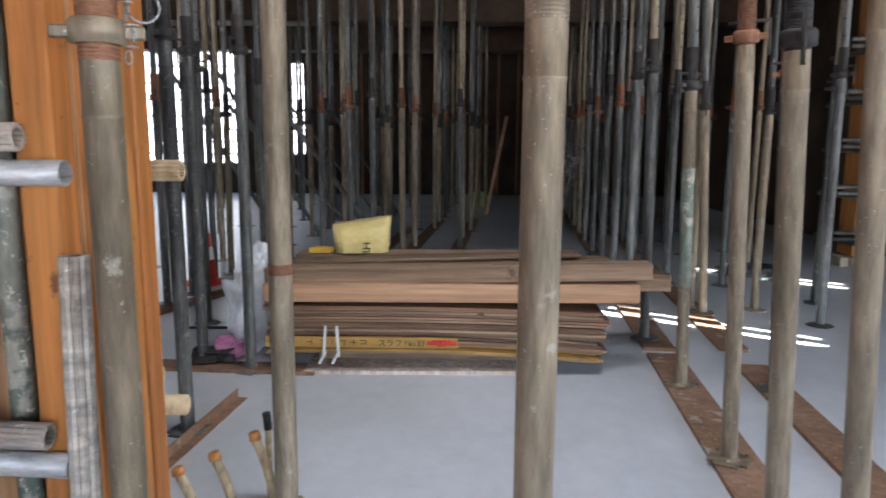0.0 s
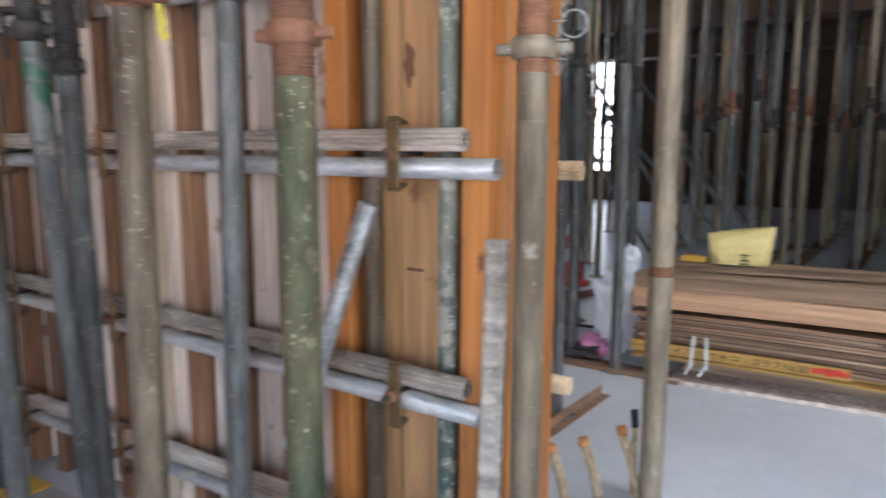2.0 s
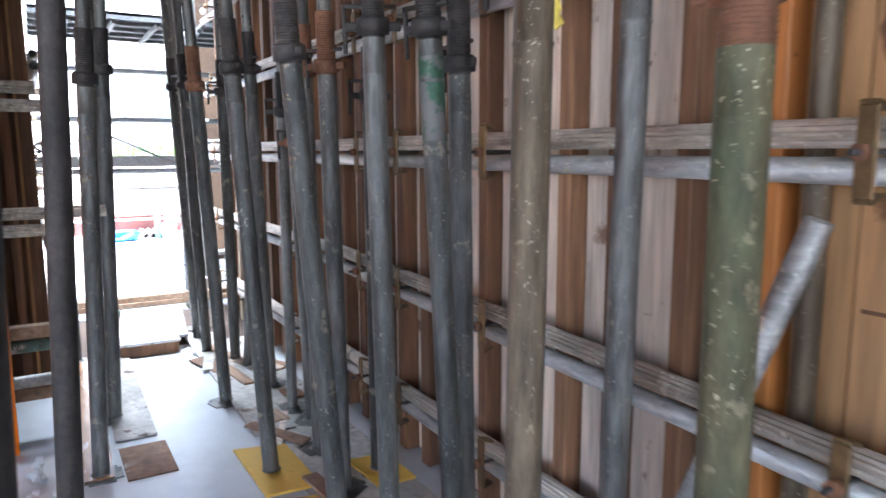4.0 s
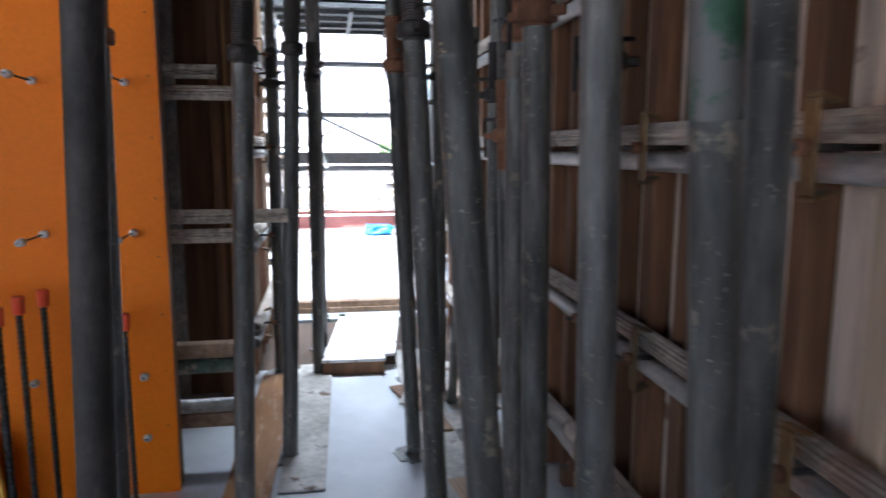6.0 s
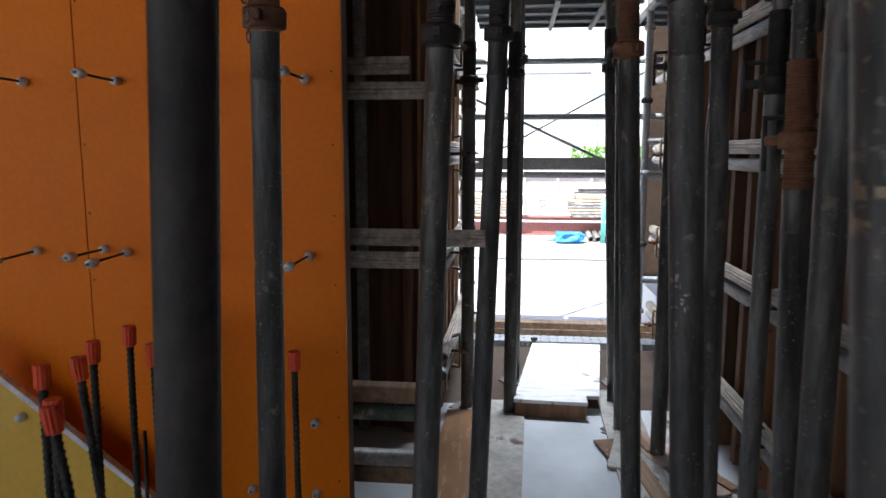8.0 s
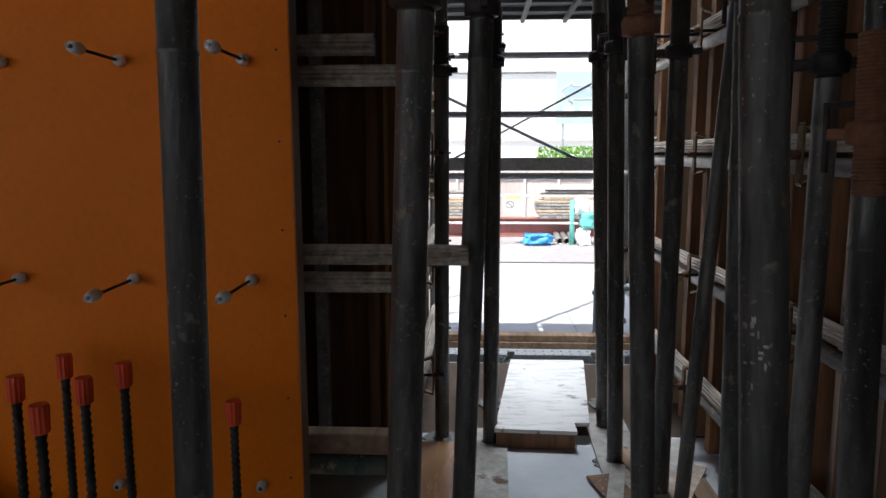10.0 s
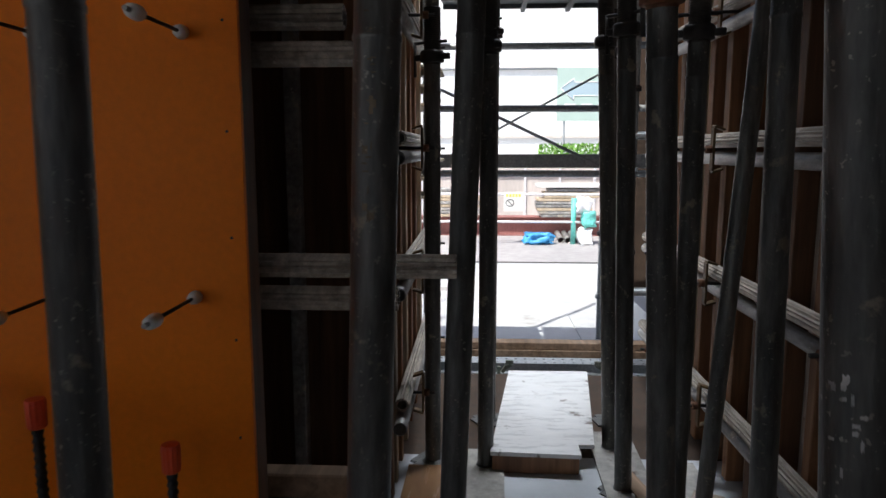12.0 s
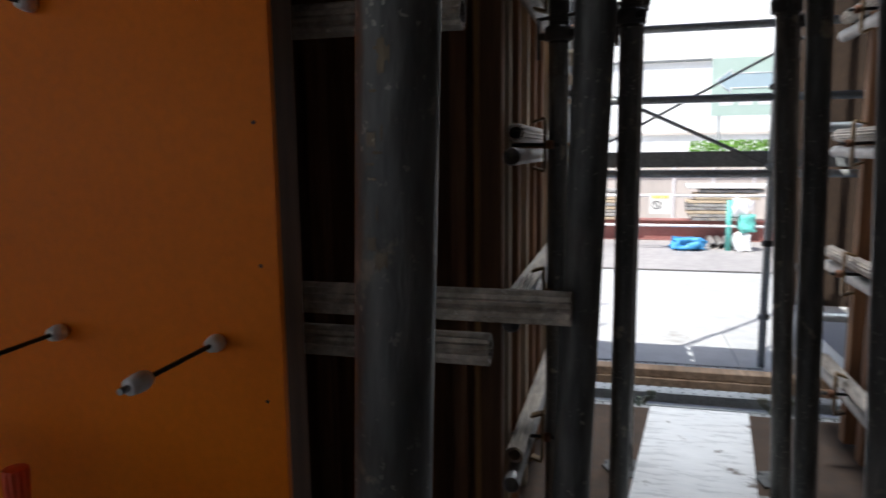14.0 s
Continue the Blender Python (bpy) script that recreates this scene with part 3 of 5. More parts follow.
# ---------------------------------------------------------------- steel props
def make_prop(x, y, nut, r=0.0303, outer=STEEL, inner=STEEL, thread=RUST, top=ROOF - 0.11, lean=(0, 0), spin=0, base=True, label="", chain=False, pin=True,
              thread_len=0.03, nut_mat=None):
    """A screw prop: foot plate, outer tube, threaded neck, collar nut with lugs, inner tube with pin holes, head plate."""
    m = pose(x, y, 0, lean[0], lean[1], spin)
    p = empty("steel_prop", m, label or "galvanised steel screw prop standing on its foot plate", "steel prop", "screw props under the slab form")
    if base:
        b = bmesh.new()
        vs = add_box(b, (0, 0, 0.004), (0.15, 0.15, 0.008))
        es = [e for e in b.edges if abs((e.verts[0].co - e.verts[1].co).z) > 0.004]
        bmesh.ops.bevel(b, geom=es, offset=0.028, segments=2, affect='EDGES')
        lathe(b, [(r + 0.012, 0.008), (r + 0.003, 0.018), (r + 0.001, 0.018)], 14)
        part("foot_plate", b, outer, p)
        b = bmesh.new()
        for sx in (-1, 1):
            for sy in (-1, 1):
                rod(b, (sx * 0.055, sy * 0.055, 0.0085), (sx * 0.055, sy * 0.055, 0.0095), 0.007, 8)
        tagged(part("bolt_holes", b, CABLE, p), kind="stuff")
    b = bmesh.new()
    lathe(b, [(r, 0.008), (r, nut - thread_len - 0.10), (r + 0.0015, nut - thread_len - 0.098), (r + 0.0015, nut - thread_len - 0.092), (r, nut - thread_len - 0.09), (r, nut - thread_len)], 18)
    part("outer_tube", b, outer, p)
    b = bmesh.new()
    prof = []
    z = nut - thread_len
    while z < nut + 0.17:
        prof += [(r - 0.001, z), (r + 0.0012, z + 0.002), (r + 0.0012, z + 0.004), (r - 0.001, z + 0.006)]
        z += 0.0072
    prof.append((r - 0.006, z))
    lathe(b, prof, 16)
    part("screw_thread", b, thread, p)
    b = bmesh.new()
    rings = lathe(b, [(r + 0.0015, nut - 0.022), (r + 0.013, nut - 0.020), (r + 0.014, nut + 0.012), (r + 0.009, nut + 0.02), (r + 0.0015, nut + 0.02)], 18)
    for sx in (-1, 1):
        add_box(b, (sx * (r + 0.026), 0, nut - 0.002), (0.034, 0.018, 0.022), None, 0.003)
    part("collar_nut", b, nut_mat or (DARKIRON if thread is not RUST else thread), p)
    ri = r * 0.80
    b = bmesh.new()
    lathe(b, [(ri, nut), (ri, top - 0.006)], 16)
    part("inner_tube", b, inner, p)
    b = bmesh.new()
    z = nut + 0.24
    while z < min(top - 0.1, nut + 1.9):
        rod(b, (0, -ri - 0.0006, z), (0, ri + 0.0006, z), 0.007, 8)
        z += 0.11
    tagged(part("pin_holes", b, CABLE, p), kind="stuff")
    if pin:
        b = bmesh.new()
        rod(b, (-r - 0.045, 0, nut + 0.05), (r + 0.03, 0, nut + 0.05), 0.006, 8)
        rod(b, (-r - 0.045, 0, nut + 0.055), (-r - 0.045, 0, nut - 0.07), 0.006, 8)
        part("pin", b, DARKIRON, p)
    if chain:
        b = bmesh.new()
        for k in range(9):
            c = Vector((r + 0.022 + 0.006 * math.sin(k * 1.3), -0.02, nut + 0.10 - 0.018 * k))
            q = pose(0, 0, 0, 90 * (k % 2), 0, 20 * k).to_3x3()
            pts = [c + q @ Vector((0.006 * math.cos(a), 0, 0.012 * math.sin(a))) for a in (2 * math.pi * i / 8 for i in range(8))]
            for i in range(8):
                rod(b, pts[i], pts[(i + 1) % 8], 0.0016, 5)
        pts = [Vector((r + 0.045 + 0.026 * math.cos(a), -0.02, nut + 0.04 + 0.026 * math.sin(a))) for a in (2 * math.pi * i / 14 for i in range(14))]
        for i in range(14):
            rod(b, pts[i], pts[(i + 1) % 14], 0.002, 5)
        part("chain", b, ZINC, p, "zinc chain with a ring")
    b = bmesh.new()
    add_box(b, (0, 0, top - 0.003), (0.14, 0.14, 0.006))
    part("head_plate", b, outer, p)
    return p


# props beside the walk: x, y, nut height, options
BIG = 0.0385
make_prop(-0.503, 1.590, 1.43, 0.0335, STEEL_WORN, STEEL_WORN, label="thick worn steel prop with a chained collar beside the timber post", chain=True, spin=15, thread_len=0.05, pin=False, nut_mat=STEEL_WORN)
p2 = make_prop(-0.450, 2.540, 2.05, BIG, STEEL_WORN, STEEL_WORN, label="thick worn brownish steel prop with a red mark", spin=40)
bm = bmesh.new()
lathe(bm, [(BIG + 0.0005, 0.82), (BIG + 0.0007, 0.825), (BIG + 0.0007, 0.85), (BIG + 0.0005, 0.855)], 18)
part("red_mark", bm, RUST, p2)
make_prop(0.266, 1.590, 1.66, 0.0370, STEEL_WORN, STEEL_WORN, STEEL_WORN, label="thick worn steel prop with a pale rusty threaded neck", spin=70, thread_len=0.21)
make_prop(-0.833, 1.257, 1.44, 0.038, STEEL_GREEN, STEEL_GREEN, lean=(-0.4, -0.3), label="thick prop with flaking green paint and concrete splashes", spin=10, thread_len=0.08, pin=False)
make_prop(-1.25, 1.45, 1.60, 0.0303, STEEL, STEEL, DARKIRON, spin=30, lean=(-0.7, 0.7), label="grey steel prop with a dark neck standing before the walers")
make_prop(-1.152, 1.129, 1.52, 0.033, STEEL_BROWN, STEEL, RUST, spin=55, lean=(0, 0.5), label="brown-grey steel prop with a rusty neck")
make_prop(-1.787, 1.422, 1.45, 0.0303, STEEL, STEEL, DARKIRON, spin=0, lean=(0.5, -0.5), label="blue-grey steel prop with a dark collar near the formwork")
p3 = make_prop(-1.735, 1.361, 1.52, 0.0303, STEEL, STEEL, DARKIRON, spin=20, lean=(3.8, -0.2), label="grey steel prop with faded green paint at its neck")
bm = bmesh.new()
lathe(bm, [(0.0304, 1.25), (0.0309, 1.252), (0.0309, 1.45), (0.0304, 1.452)], 18)
part("paint_band", bm, surface("green_band_paint", (0.015, 0.06, 0.03), (0.04, 0.09, 0.055), 0.5, 0, 8, 50, bump=0.1, stain=(0.13, 0.125, 0.12), stain_at=0.5, stain_scale=9), p3, "faded green paint band")
make_prop(-1.95, 1.262, 1.55, 0.0303, STEEL, STEEL, DARKIRON, spin=65, lean=(1.1, -1.0), label="dark grey steel prop beside the walers")
p_mark = make_prop(-2.0, 1.129, 1.48, 0.0303, STEEL, STEEL, DARKIRON, spin=0, lean=(4.4, 0), label="leaning dark steel prop with pale scrape marks")
make_prop(-2.428, 1.306, 1.50, 0.0303, STEEL, STEEL, RUST, spin=35, lean=(1.5, 0.1), label="grey steel prop with a rusty neck")
make_prop(-2.50, 1.483, 1.42, 0.0303, STEEL, STEEL, DARKIRON, spin=80, lean=(-1.0, 0), label="grey steel prop close to the formwork battens")
p_spot = make_prop(-2.697, 1.121, 1.52, 0.0303, STEEL, STEEL, DARKIRON, spin=0, lean=(2.3, -2.7), label="grey steel prop with white scrapes, standing on a yellow plate")
make_prop(-3.102, 1.437, 1.26, 0.0303, STEEL, STEEL, RUST, spin=50, lean=(1.4, -1.3), label="grey steel prop with a rusty spring-like neck", thread_len=0.11)
make_prop(-2.804, 1.359, 1.53, 0.0303, STEEL, STEEL, RUST, spin=10, lean=(0.0, -1.1), label="grey steel prop with a brown neck before the walers")
make_prop(-3.288, 1.404, 1.40, 0.0243, STEEL, STEEL, DARKIRON, spin=70, lean=(0.0, 0.0), label="slim dark steel prop before the walers")
make_prop(-3.546, 1.154, 1.52, 0.0303, STEEL, STEEL, RUST, spin=15, lean=(2.7, 0), label="grey steel prop beside the passage")
make_prop(-3.684, 1.42, 1.62, 0.0303, STEEL, STEEL, DARKIRON, spin=25, lean=(2.6, 0.9), label="dark steel prop near the battens")
make_prop(-4.45, 1.256, 1.60, 0.0303, STEEL, STEEL, DARKIRON, spin=45, lean=(2.2, -0.5), label="dark steel prop near the exit")
make_prop(-4.80, 1.274, 1.62, 0.0303, STEEL, STEEL, DARKIRON, spin=0, lean=(2.4, 0), label="dark steel prop near the exit")
make_prop(-4.20, 1.366, 1.55, 0.0303, STEEL, STEEL, DARKIRON, spin=70, lean=(0.8, 0), label="dark steel prop near the exit")
make_prop(-5.10, 1.335, 1.62, 0.0303, STEEL, STEEL, DARKIRON, spin=12, lean=(2.0, 0), label="dark steel prop at the edge of the exit")
make_prop(-4.62, 0.765, 1.58, 0.0303, STEEL, STEEL, DARKIRON, spin=30, label="dark steel prop beside the exit")
make_prop(-5.08, 0.790, 1.70, 0.0243, STEEL, STEEL, DARKIRON, spin=30, label="slim dark steel prop beside the exit")
make_prop(-4.655, 0.560, 1.55, 0.0303, STEEL, STEEL, DARKIRON, spin=60, label="dark steel prop beside the plank floor")
make_prop(-3.60, 0.663, 1.58, 0.0303, STEEL, STEEL, DARKIRON, spin=5, lean=(-1.9, 0), label="dark steel prop standing in the passage")
p_text = make_prop(-3.0, 0.557, 1.48, 0.0303, STEEL, STEEL, DARKIRON, spin=0, lean=(-1.9, 0), label="dark steel prop with scratched writing beside the orange panel")
make_prop(-2.897, 0.229, 1.50, 0.0303, STEEL, STEEL_WORN, RUST, spin=5, lean=(-1.1, 0.4), label="grey steel prop with a chained rusty neck before the panel", chain=True)
make_prop(-2.084, 0.426, 2.05, 0.0303, DARKIRON, DARKIRON, DARKIRON, spin=5, label="black steel prop in the passage", lean=(-2.2, 0))
make_prop(-1.02, 0.315, 2.05, 0.0385, DARKIRON, DARKIRON, DARKIRON, spin=5, lean=(-1.8, 1.4), label="dark brown steel prop at the entrance of the passage")
def patches(parent, r, spots, material, name):
    """Thin flakes that follow the tube's round: rows of angle, height, width, tall (degrees, metres)."""
    bm = bmesh.new()
    for a, z, w, h in spots:
        n = 3
        for k in range(n):
            a0, a1 = radians(a + w * (k / n - 0.5)), radians(a + w * ((k + 1) / n - 0.5))
            j = 0.25 * h * math.sin(a * 3.1 + k * 2.3)
            q = [(a0, z - h / 2 + j), (a1, z - h / 2 - j), (a1, z + h / 2 + 0.6 * j), (a0, z + h / 2 - j)]
            bm.faces.new([bm.verts.new(((r + 0.0007) * math.cos(t), (r + 0.0007) * math.sin(t), zz)) for t, zz in q])
    return tagged(part(name, bm, material, parent), kind="stuff")


rs = random.Random(77)
patches(p_spot, 0.0303, [(rs.uniform(-75, -15), rs.gauss(0.985, 0.035), rs.uniform(4, 13), rs.uniform(0.003, 0.011)) for k in range(12)], ZINC, "plaster_scrape")
patches(p_mark, 0.0303, [(rs.uniform(-85, -40), z + rs.gauss(0, 0.012), rs.uniform(5, 14), rs.uniform(0.004, 0.011)) for z in (1.19, 1.36) for k in range(7)], STEEL_WORN, "plaster_scrape")
strokes = []
for g in range(5):
    zc = 1.37 - 0.055 * g
    for k in range(5):
        strokes.append((-10 + rs.uniform(-12, 12), zc + rs.uniform(-0.018, 0.018), rs.choice((3, 10, 14)), rs.choice((0.002, 0.002, 0.010))))
patches(p_text, 0.0303, strokes, STEEL_BROWN, "scratched_lettering")
# slanting braces by the long wall
for p0, p1 in (((-4.078, 1.402, 0.0), (-4.04, 1.492, 1.75)),):
    b = bmesh.new()
    tube(b, p0, p1, 0.0243)
    thing("brace_pipe", b, STEEL, "slanting dark steel brace pipe beside the formwork", "steel pipe", "slanting braces")

# ---------------------------------------------------------------- orange panel wall with form ties
PX = -3.385
panel = bmesh.new()
span_box(panel, (PX - 0.075, -1.9, 0.0), (PX - 0.013, 0.265, ROOF - 0.13))
panel = thing("wall_orange_panel", panel, BATTEN, "wall form faced with orange coated plywood sheets", "wall", kind="structure")
for y0, y1 in ((-0.487, 0.290), (-1.39, -0.490), (-1.9, -1.393)):
    z = 0.0
    for z1 in (1.80, ROOF - 0.13):
        b = bmesh.new()
        span_box(b, (PX - 0.012, y0, z), (PX, y1, z1), 0.0008)
        part("coated_sheet", b, PANEL, panel)
        z = z1 + 0.002
b = bmesh.new()
span_box(b, (PX - 0.075, 0.266, 0), (PX - 0.0125, 0.289, ROOF - 0.13), 0.002)
part("edge_batten", b, BATTEN, panel)
for y in (0.12, -0.1, -0.32, -0.54, -0.76):
    b = bmesh.new()
    span_box(b, (PX - 0.135, y - 0.03, 0), (PX - 0.0755, y + 0.03, ROOF - 0.13))
    part("batten", b, BATTEN, panel)
b = bmesh.new()
yy = -0.49
for k in range(9):
    rod(b, (PX - 0.001, -0.475, 0.25 + 0.2 * k), (PX + 0.0012, -0.475, 0.25 + 0.2 * k), 0.003, 6)
    rod(b, (PX - 0.001, 0.262, 0.25 + 0.2 * k), (PX + 0.0012, 0.262, 0.25 + 0.2 * k), 0.003, 6)
tagged(part("nail_heads", b, CABLE, panel), kind="stuff")


def tie(y, z, length, ax, az):
    """A separator rod between two plastic cones, screwed to the panel; ax, az: sideways and upward drift of its free end."""
    t = empty("form_tie", Matrix.Translation((PX, y, z)), "thin steel form tie with white plastic cones" if length else "white plastic tie cone on the sheet", "form tie", "form ties on the orange panel")
    b = bmesh.new()
    prof = [(0.011, 0.001), (0.013, 0.006), (0.013, 0.014), (0.010, 0.026), (0.004, 0.027)]
    m0 = pose(0, 0, 0, 0, 90, 0)
    rings = lathe(b, prof, 14, m0)
    cap_ends(b, rings)
    part("plastic_cone", b, WHITE_PLASTIC, t)
    if length:
        e = Vector((length, ax, az))
        b = bmesh.new()
        rod(b, (0.02, 0, 0), e, 0.0036, 8)
        part("rod", b, DARKIRON, t)
        b = bmesh.new()
        q = Matrix.Translation(e) @ e.to_track_quat("Z", "Y").to_matrix().to_4x4()
        rings = lathe(b, [(0.010, -0.004), (0.013, 0.006), (0.013, 0.016), (0.011, 0.030), (0.005, 0.031)], 14, q)
        cap_ends(b, rings)
        part("plastic_cone", b, WHITE_PLASTIC, t)
        b = bmesh.new()
        n = e.normalized()
        rod(b, e + n * 0.03, e + n * 0.045, 0.0045, 8)
        part("stud", b, ZINC, t)
    else:
        b = bmesh.new()
        rod(b, (0.0275, 0, 0), (0.0285, 0, 0), 0.005, 8)
        part("socket", b, CABLE, t)
    return t


for y in (0.189, -0.088, -0.361, -0.645):
    tie(y, 1.428, 0.155, -0.004, 0.004)
    tie(y, 0.936, 0.155, -0.006, -0.006)
tie(-0.43, 0.945, 0.155, 0.0, 0.0)
for y, z in ((0.195, 0.434), (0.193, 0.213), (-0.005, 0.215), (-0.155, 0.43)):
    tie(y, z, 0, 0, 0)
tie(-0.30, 0.18, 0.15, 0, 0)
for y in (0.205, -0.072, -0.345, -0.60):
    tie(y, 1.93, 0.155, 0, 0.004)

# yellow sheet with a slanting white top edge before the panel
sheet = empty("yellow_form_sheet", pose(-3.25, -0.236, 0), "yellow coated plywood sheet with a slanting white-painted top edge", "form sheet")
b = bmesh.new()
outline = [(0.02, 0), (0.0, 0.215), (-0.62, 0.70), (-0.62, 0)]
front = [b.verts.new((0.0, y, z)) for y, z in outline]
back = [b.verts.new((-0.014, y, z)) for y, z in outline]
b.faces.new(front)
b.faces.new(back[::-1])
for k in range(4):
    b.faces.new((front[k], back[k], back[(k + 1) % 4], front[(k + 1) % 4]))
part("sheet", b, YELLOW, sheet)
b = bmesh.new()
d = Vector((0, -0.62, 0.485))
add_box(b, (-0.006, -0.31, 0.465), (0.024, d.length, 0.016), pose(0, 0, 0, -math.degrees(math.atan2(0.485, 0.62))).to_3x3())
part("edge_strip", b, WHITE_EDGE, sheet, "white painted edge")
b = bmesh.new()
rings = lathe(b, [(0.013, 0.001), (0.013, 0.014), (0.010, 0.026), (0.004, 0.027)], 12, pose(0.0, -0.40, 0.47, 0, 90, 0))
cap_ends(b, rings)
part("plastic_cone", b, WHITE_PLASTIC, sheet)

# walers behind the panel, across the dark recess
G2 = "waler pipes behind the orange panel"
for z, y1, fl in ((1.484, 0.455, True), (1.411, 0.52, True), (0.970, 0.685, True), (0.899, 0.560, True), (2.02, 0.5, True), (1.95, 0.5, False)):
    pipe_thing((PX - 0.165, -1.2, z), (PX - 0.165, y1, z), fl, "grey-brown fluted pipe waler sticking out past the panel", G2)
for z, x, mat_ in ((0.405, -3.56, TEAL), (0.250, -3.56, ZINC)):
    b = bmesh.new()
    tube(b, (x, -1.0, z), (x, 0.47, z), 0.0275)
    thing("waler_pipe", b, mat_, "short round steel pipe low behind the panel", "steel pipe", G2)
for z in (0.465, 0.195):
    b = bmesh.new()
    span_box(b, (-3.60, -1.0, z - 0.028), (-3.545, 0.49, z + 0.028), 0.004)
    thing("bearer", b, TIMBER, "grey-brown timber bearer low behind the panel", "timber", "bearers behind the panel")
b = bmesh.new()
span_box(b, (-3.62, 0.492, 0.16), (-3.54, 0.512, 0.43), 0.003)
thing("end_board", b, BATTEN, "dark upright board end at the bearers", "board")
# dark form face further back with thin pale battens
dark = bmesh.new()
span_box(dark, (-4.46, -1.6, 0), (-4.40, 0.40, ROOF - 0.13))
dark = thing("wall_recess", dark, BATTEN, "dark brown form wall at the back of the recess", "wall", kind="structure")
for y in (0.32, 0.12, -0.1, -0.32, -0.55):
    b = bmesh.new()
    span_box(b, (-4.399, y - 0.022, 0), (-4.345, y + 0.022, ROOF - 0.13), 0.003)
    part("batten", b, BATTEN if y != 0.12 else ZINC, dark)

# form wall on the other side of the exit
wb = bmesh.new()
span_box(wb, (-5.62, 0.18, 0), (-4.47, 0.365, ROOF - 0.13))
wb = thing("wall_exit_formwork", wb, BATTEN, "brown timber wall formwork beside the exit", "wall", kind="structure")
b = bmesh.new()
span_box(b, (-5.62, 0.366, 0), (-4.34, 0.380, ROOF - 0.13))
part("plywood_panel", b, PLY, wb)
for x in (-4.37, -4.50, -4.68, -4.88, -5.08, -5.30, -5.58):
    b = bmesh.new()
    span_box(b, (x - 0.025, 0.381, 0), (x + 0.025, 0.440, ROOF - 0.13), 0.003)
    part("batten", b, BATTEN_PALE if x in (-4.50, -5.58, -4.88) else BATTEN, wb)
G3 = "waler pipes beside the exit"
for z in (1.255, 0.80, 0.33, 1.72, 2.3):
    pipe_thing((-4.40, 0.468, z), (-5.75, 0.468, z), True, "grey fluted pipe waler beside the exit", G3)
    pipe_thing((-4.34, 0.468, z - 0.064), (-5.66, 0.468, z - 0.064), False, "grey steel pipe waler beside the exit", G3)
    for x in (-4.62, -5.40):
        clamp_thing((x, 0.495, z - 0.032), 1)


# ---------------------------------------------------------------- rebars with caps
def rebar(x, y, top, lean=(0, 0), capped=True):
    t = empty("starter_bar", pose(x, y, 0, lean[0], lean[1]), "black ribbed starter bar with a red plastic cap", "rebar", "starter bars before the orange panel")
    b = bmesh.new()
    prof = [(0.0085, 0)]
    z = 0.02
    while z < top - 0.03:
        prof += [(0.0085, z), (0.0105, z + 0.003), (0.0105, z + 0.006), (0.0085, z + 0.009)]
        z += 0.016
    prof.append((0.0085, top - 0.01))
    lathe(b, prof, 8)
    part("bar", b, BLACK, t)
    b = bmesh.new()
    rings = lathe(b, [(0.013, top - 0.055), (0.0165, top - 0.052), (0.018, top - 0.008), (0.0165, top), (0.004, top + 0.001)], 24, None, 0.09)
    cap_ends(b, rings)
    part("cap", b, CAP, t, "red fluted plastic cap")
    return t


for x, y, z, l in ((-2.64, -0.24, 0.775, (0, 0)), (-2.80, -0.235, 0.778, (0, -1)), (-2.626, -0.075, 0.776, (0, 0)), (-2.99, -0.242, 0.775, (0, -1)),
                   (-2.88, -0.125, 0.775, (6, -1)), (-3.14, -0.236, 0.775, (0, -1)), (-3.0, -0.085, 0.775, (0, 0)), (-3.29, -0.225, 0.775, (0, -1)),
                   (-3.15, -0.09, 0.775, (0, 0)), (-2.64, 0.02, 0.775, (7, 2)), (-3.285, 0.166, 0.679, (0, 0)), (-3.25, -0.06, 0.775, (0, 0)), (-2.48, -0.25, 0.775, (0, 0)), (-2.47, -0.08, 0.775, (0, 1))):
    rebar(x, y, z, l)
b = bmesh.new()
rod(b, (-3.10, -0.19, 0.0), (-3.12, -0.19, 0.50), 0.005, 8)
thing("thin_bar", b, BLACK, "thin black bar among the starter bars", "rebar")

# black pipe mouth near the panel
b = bmesh.new()
tube(b, (-2.02, -1.55, 1.25), (-1.945, 0.345, 1.25), 0.0303, 0.004, 24)
thing("black_pipe", b, CABLE, "black steel pipe tied level to a prop", "steel pipe")
make_prop(-2.076, -1.30, 1.60, 0.0303, STEEL, STEEL, DARKIRON, label="dark steel prop carrying a level pipe")

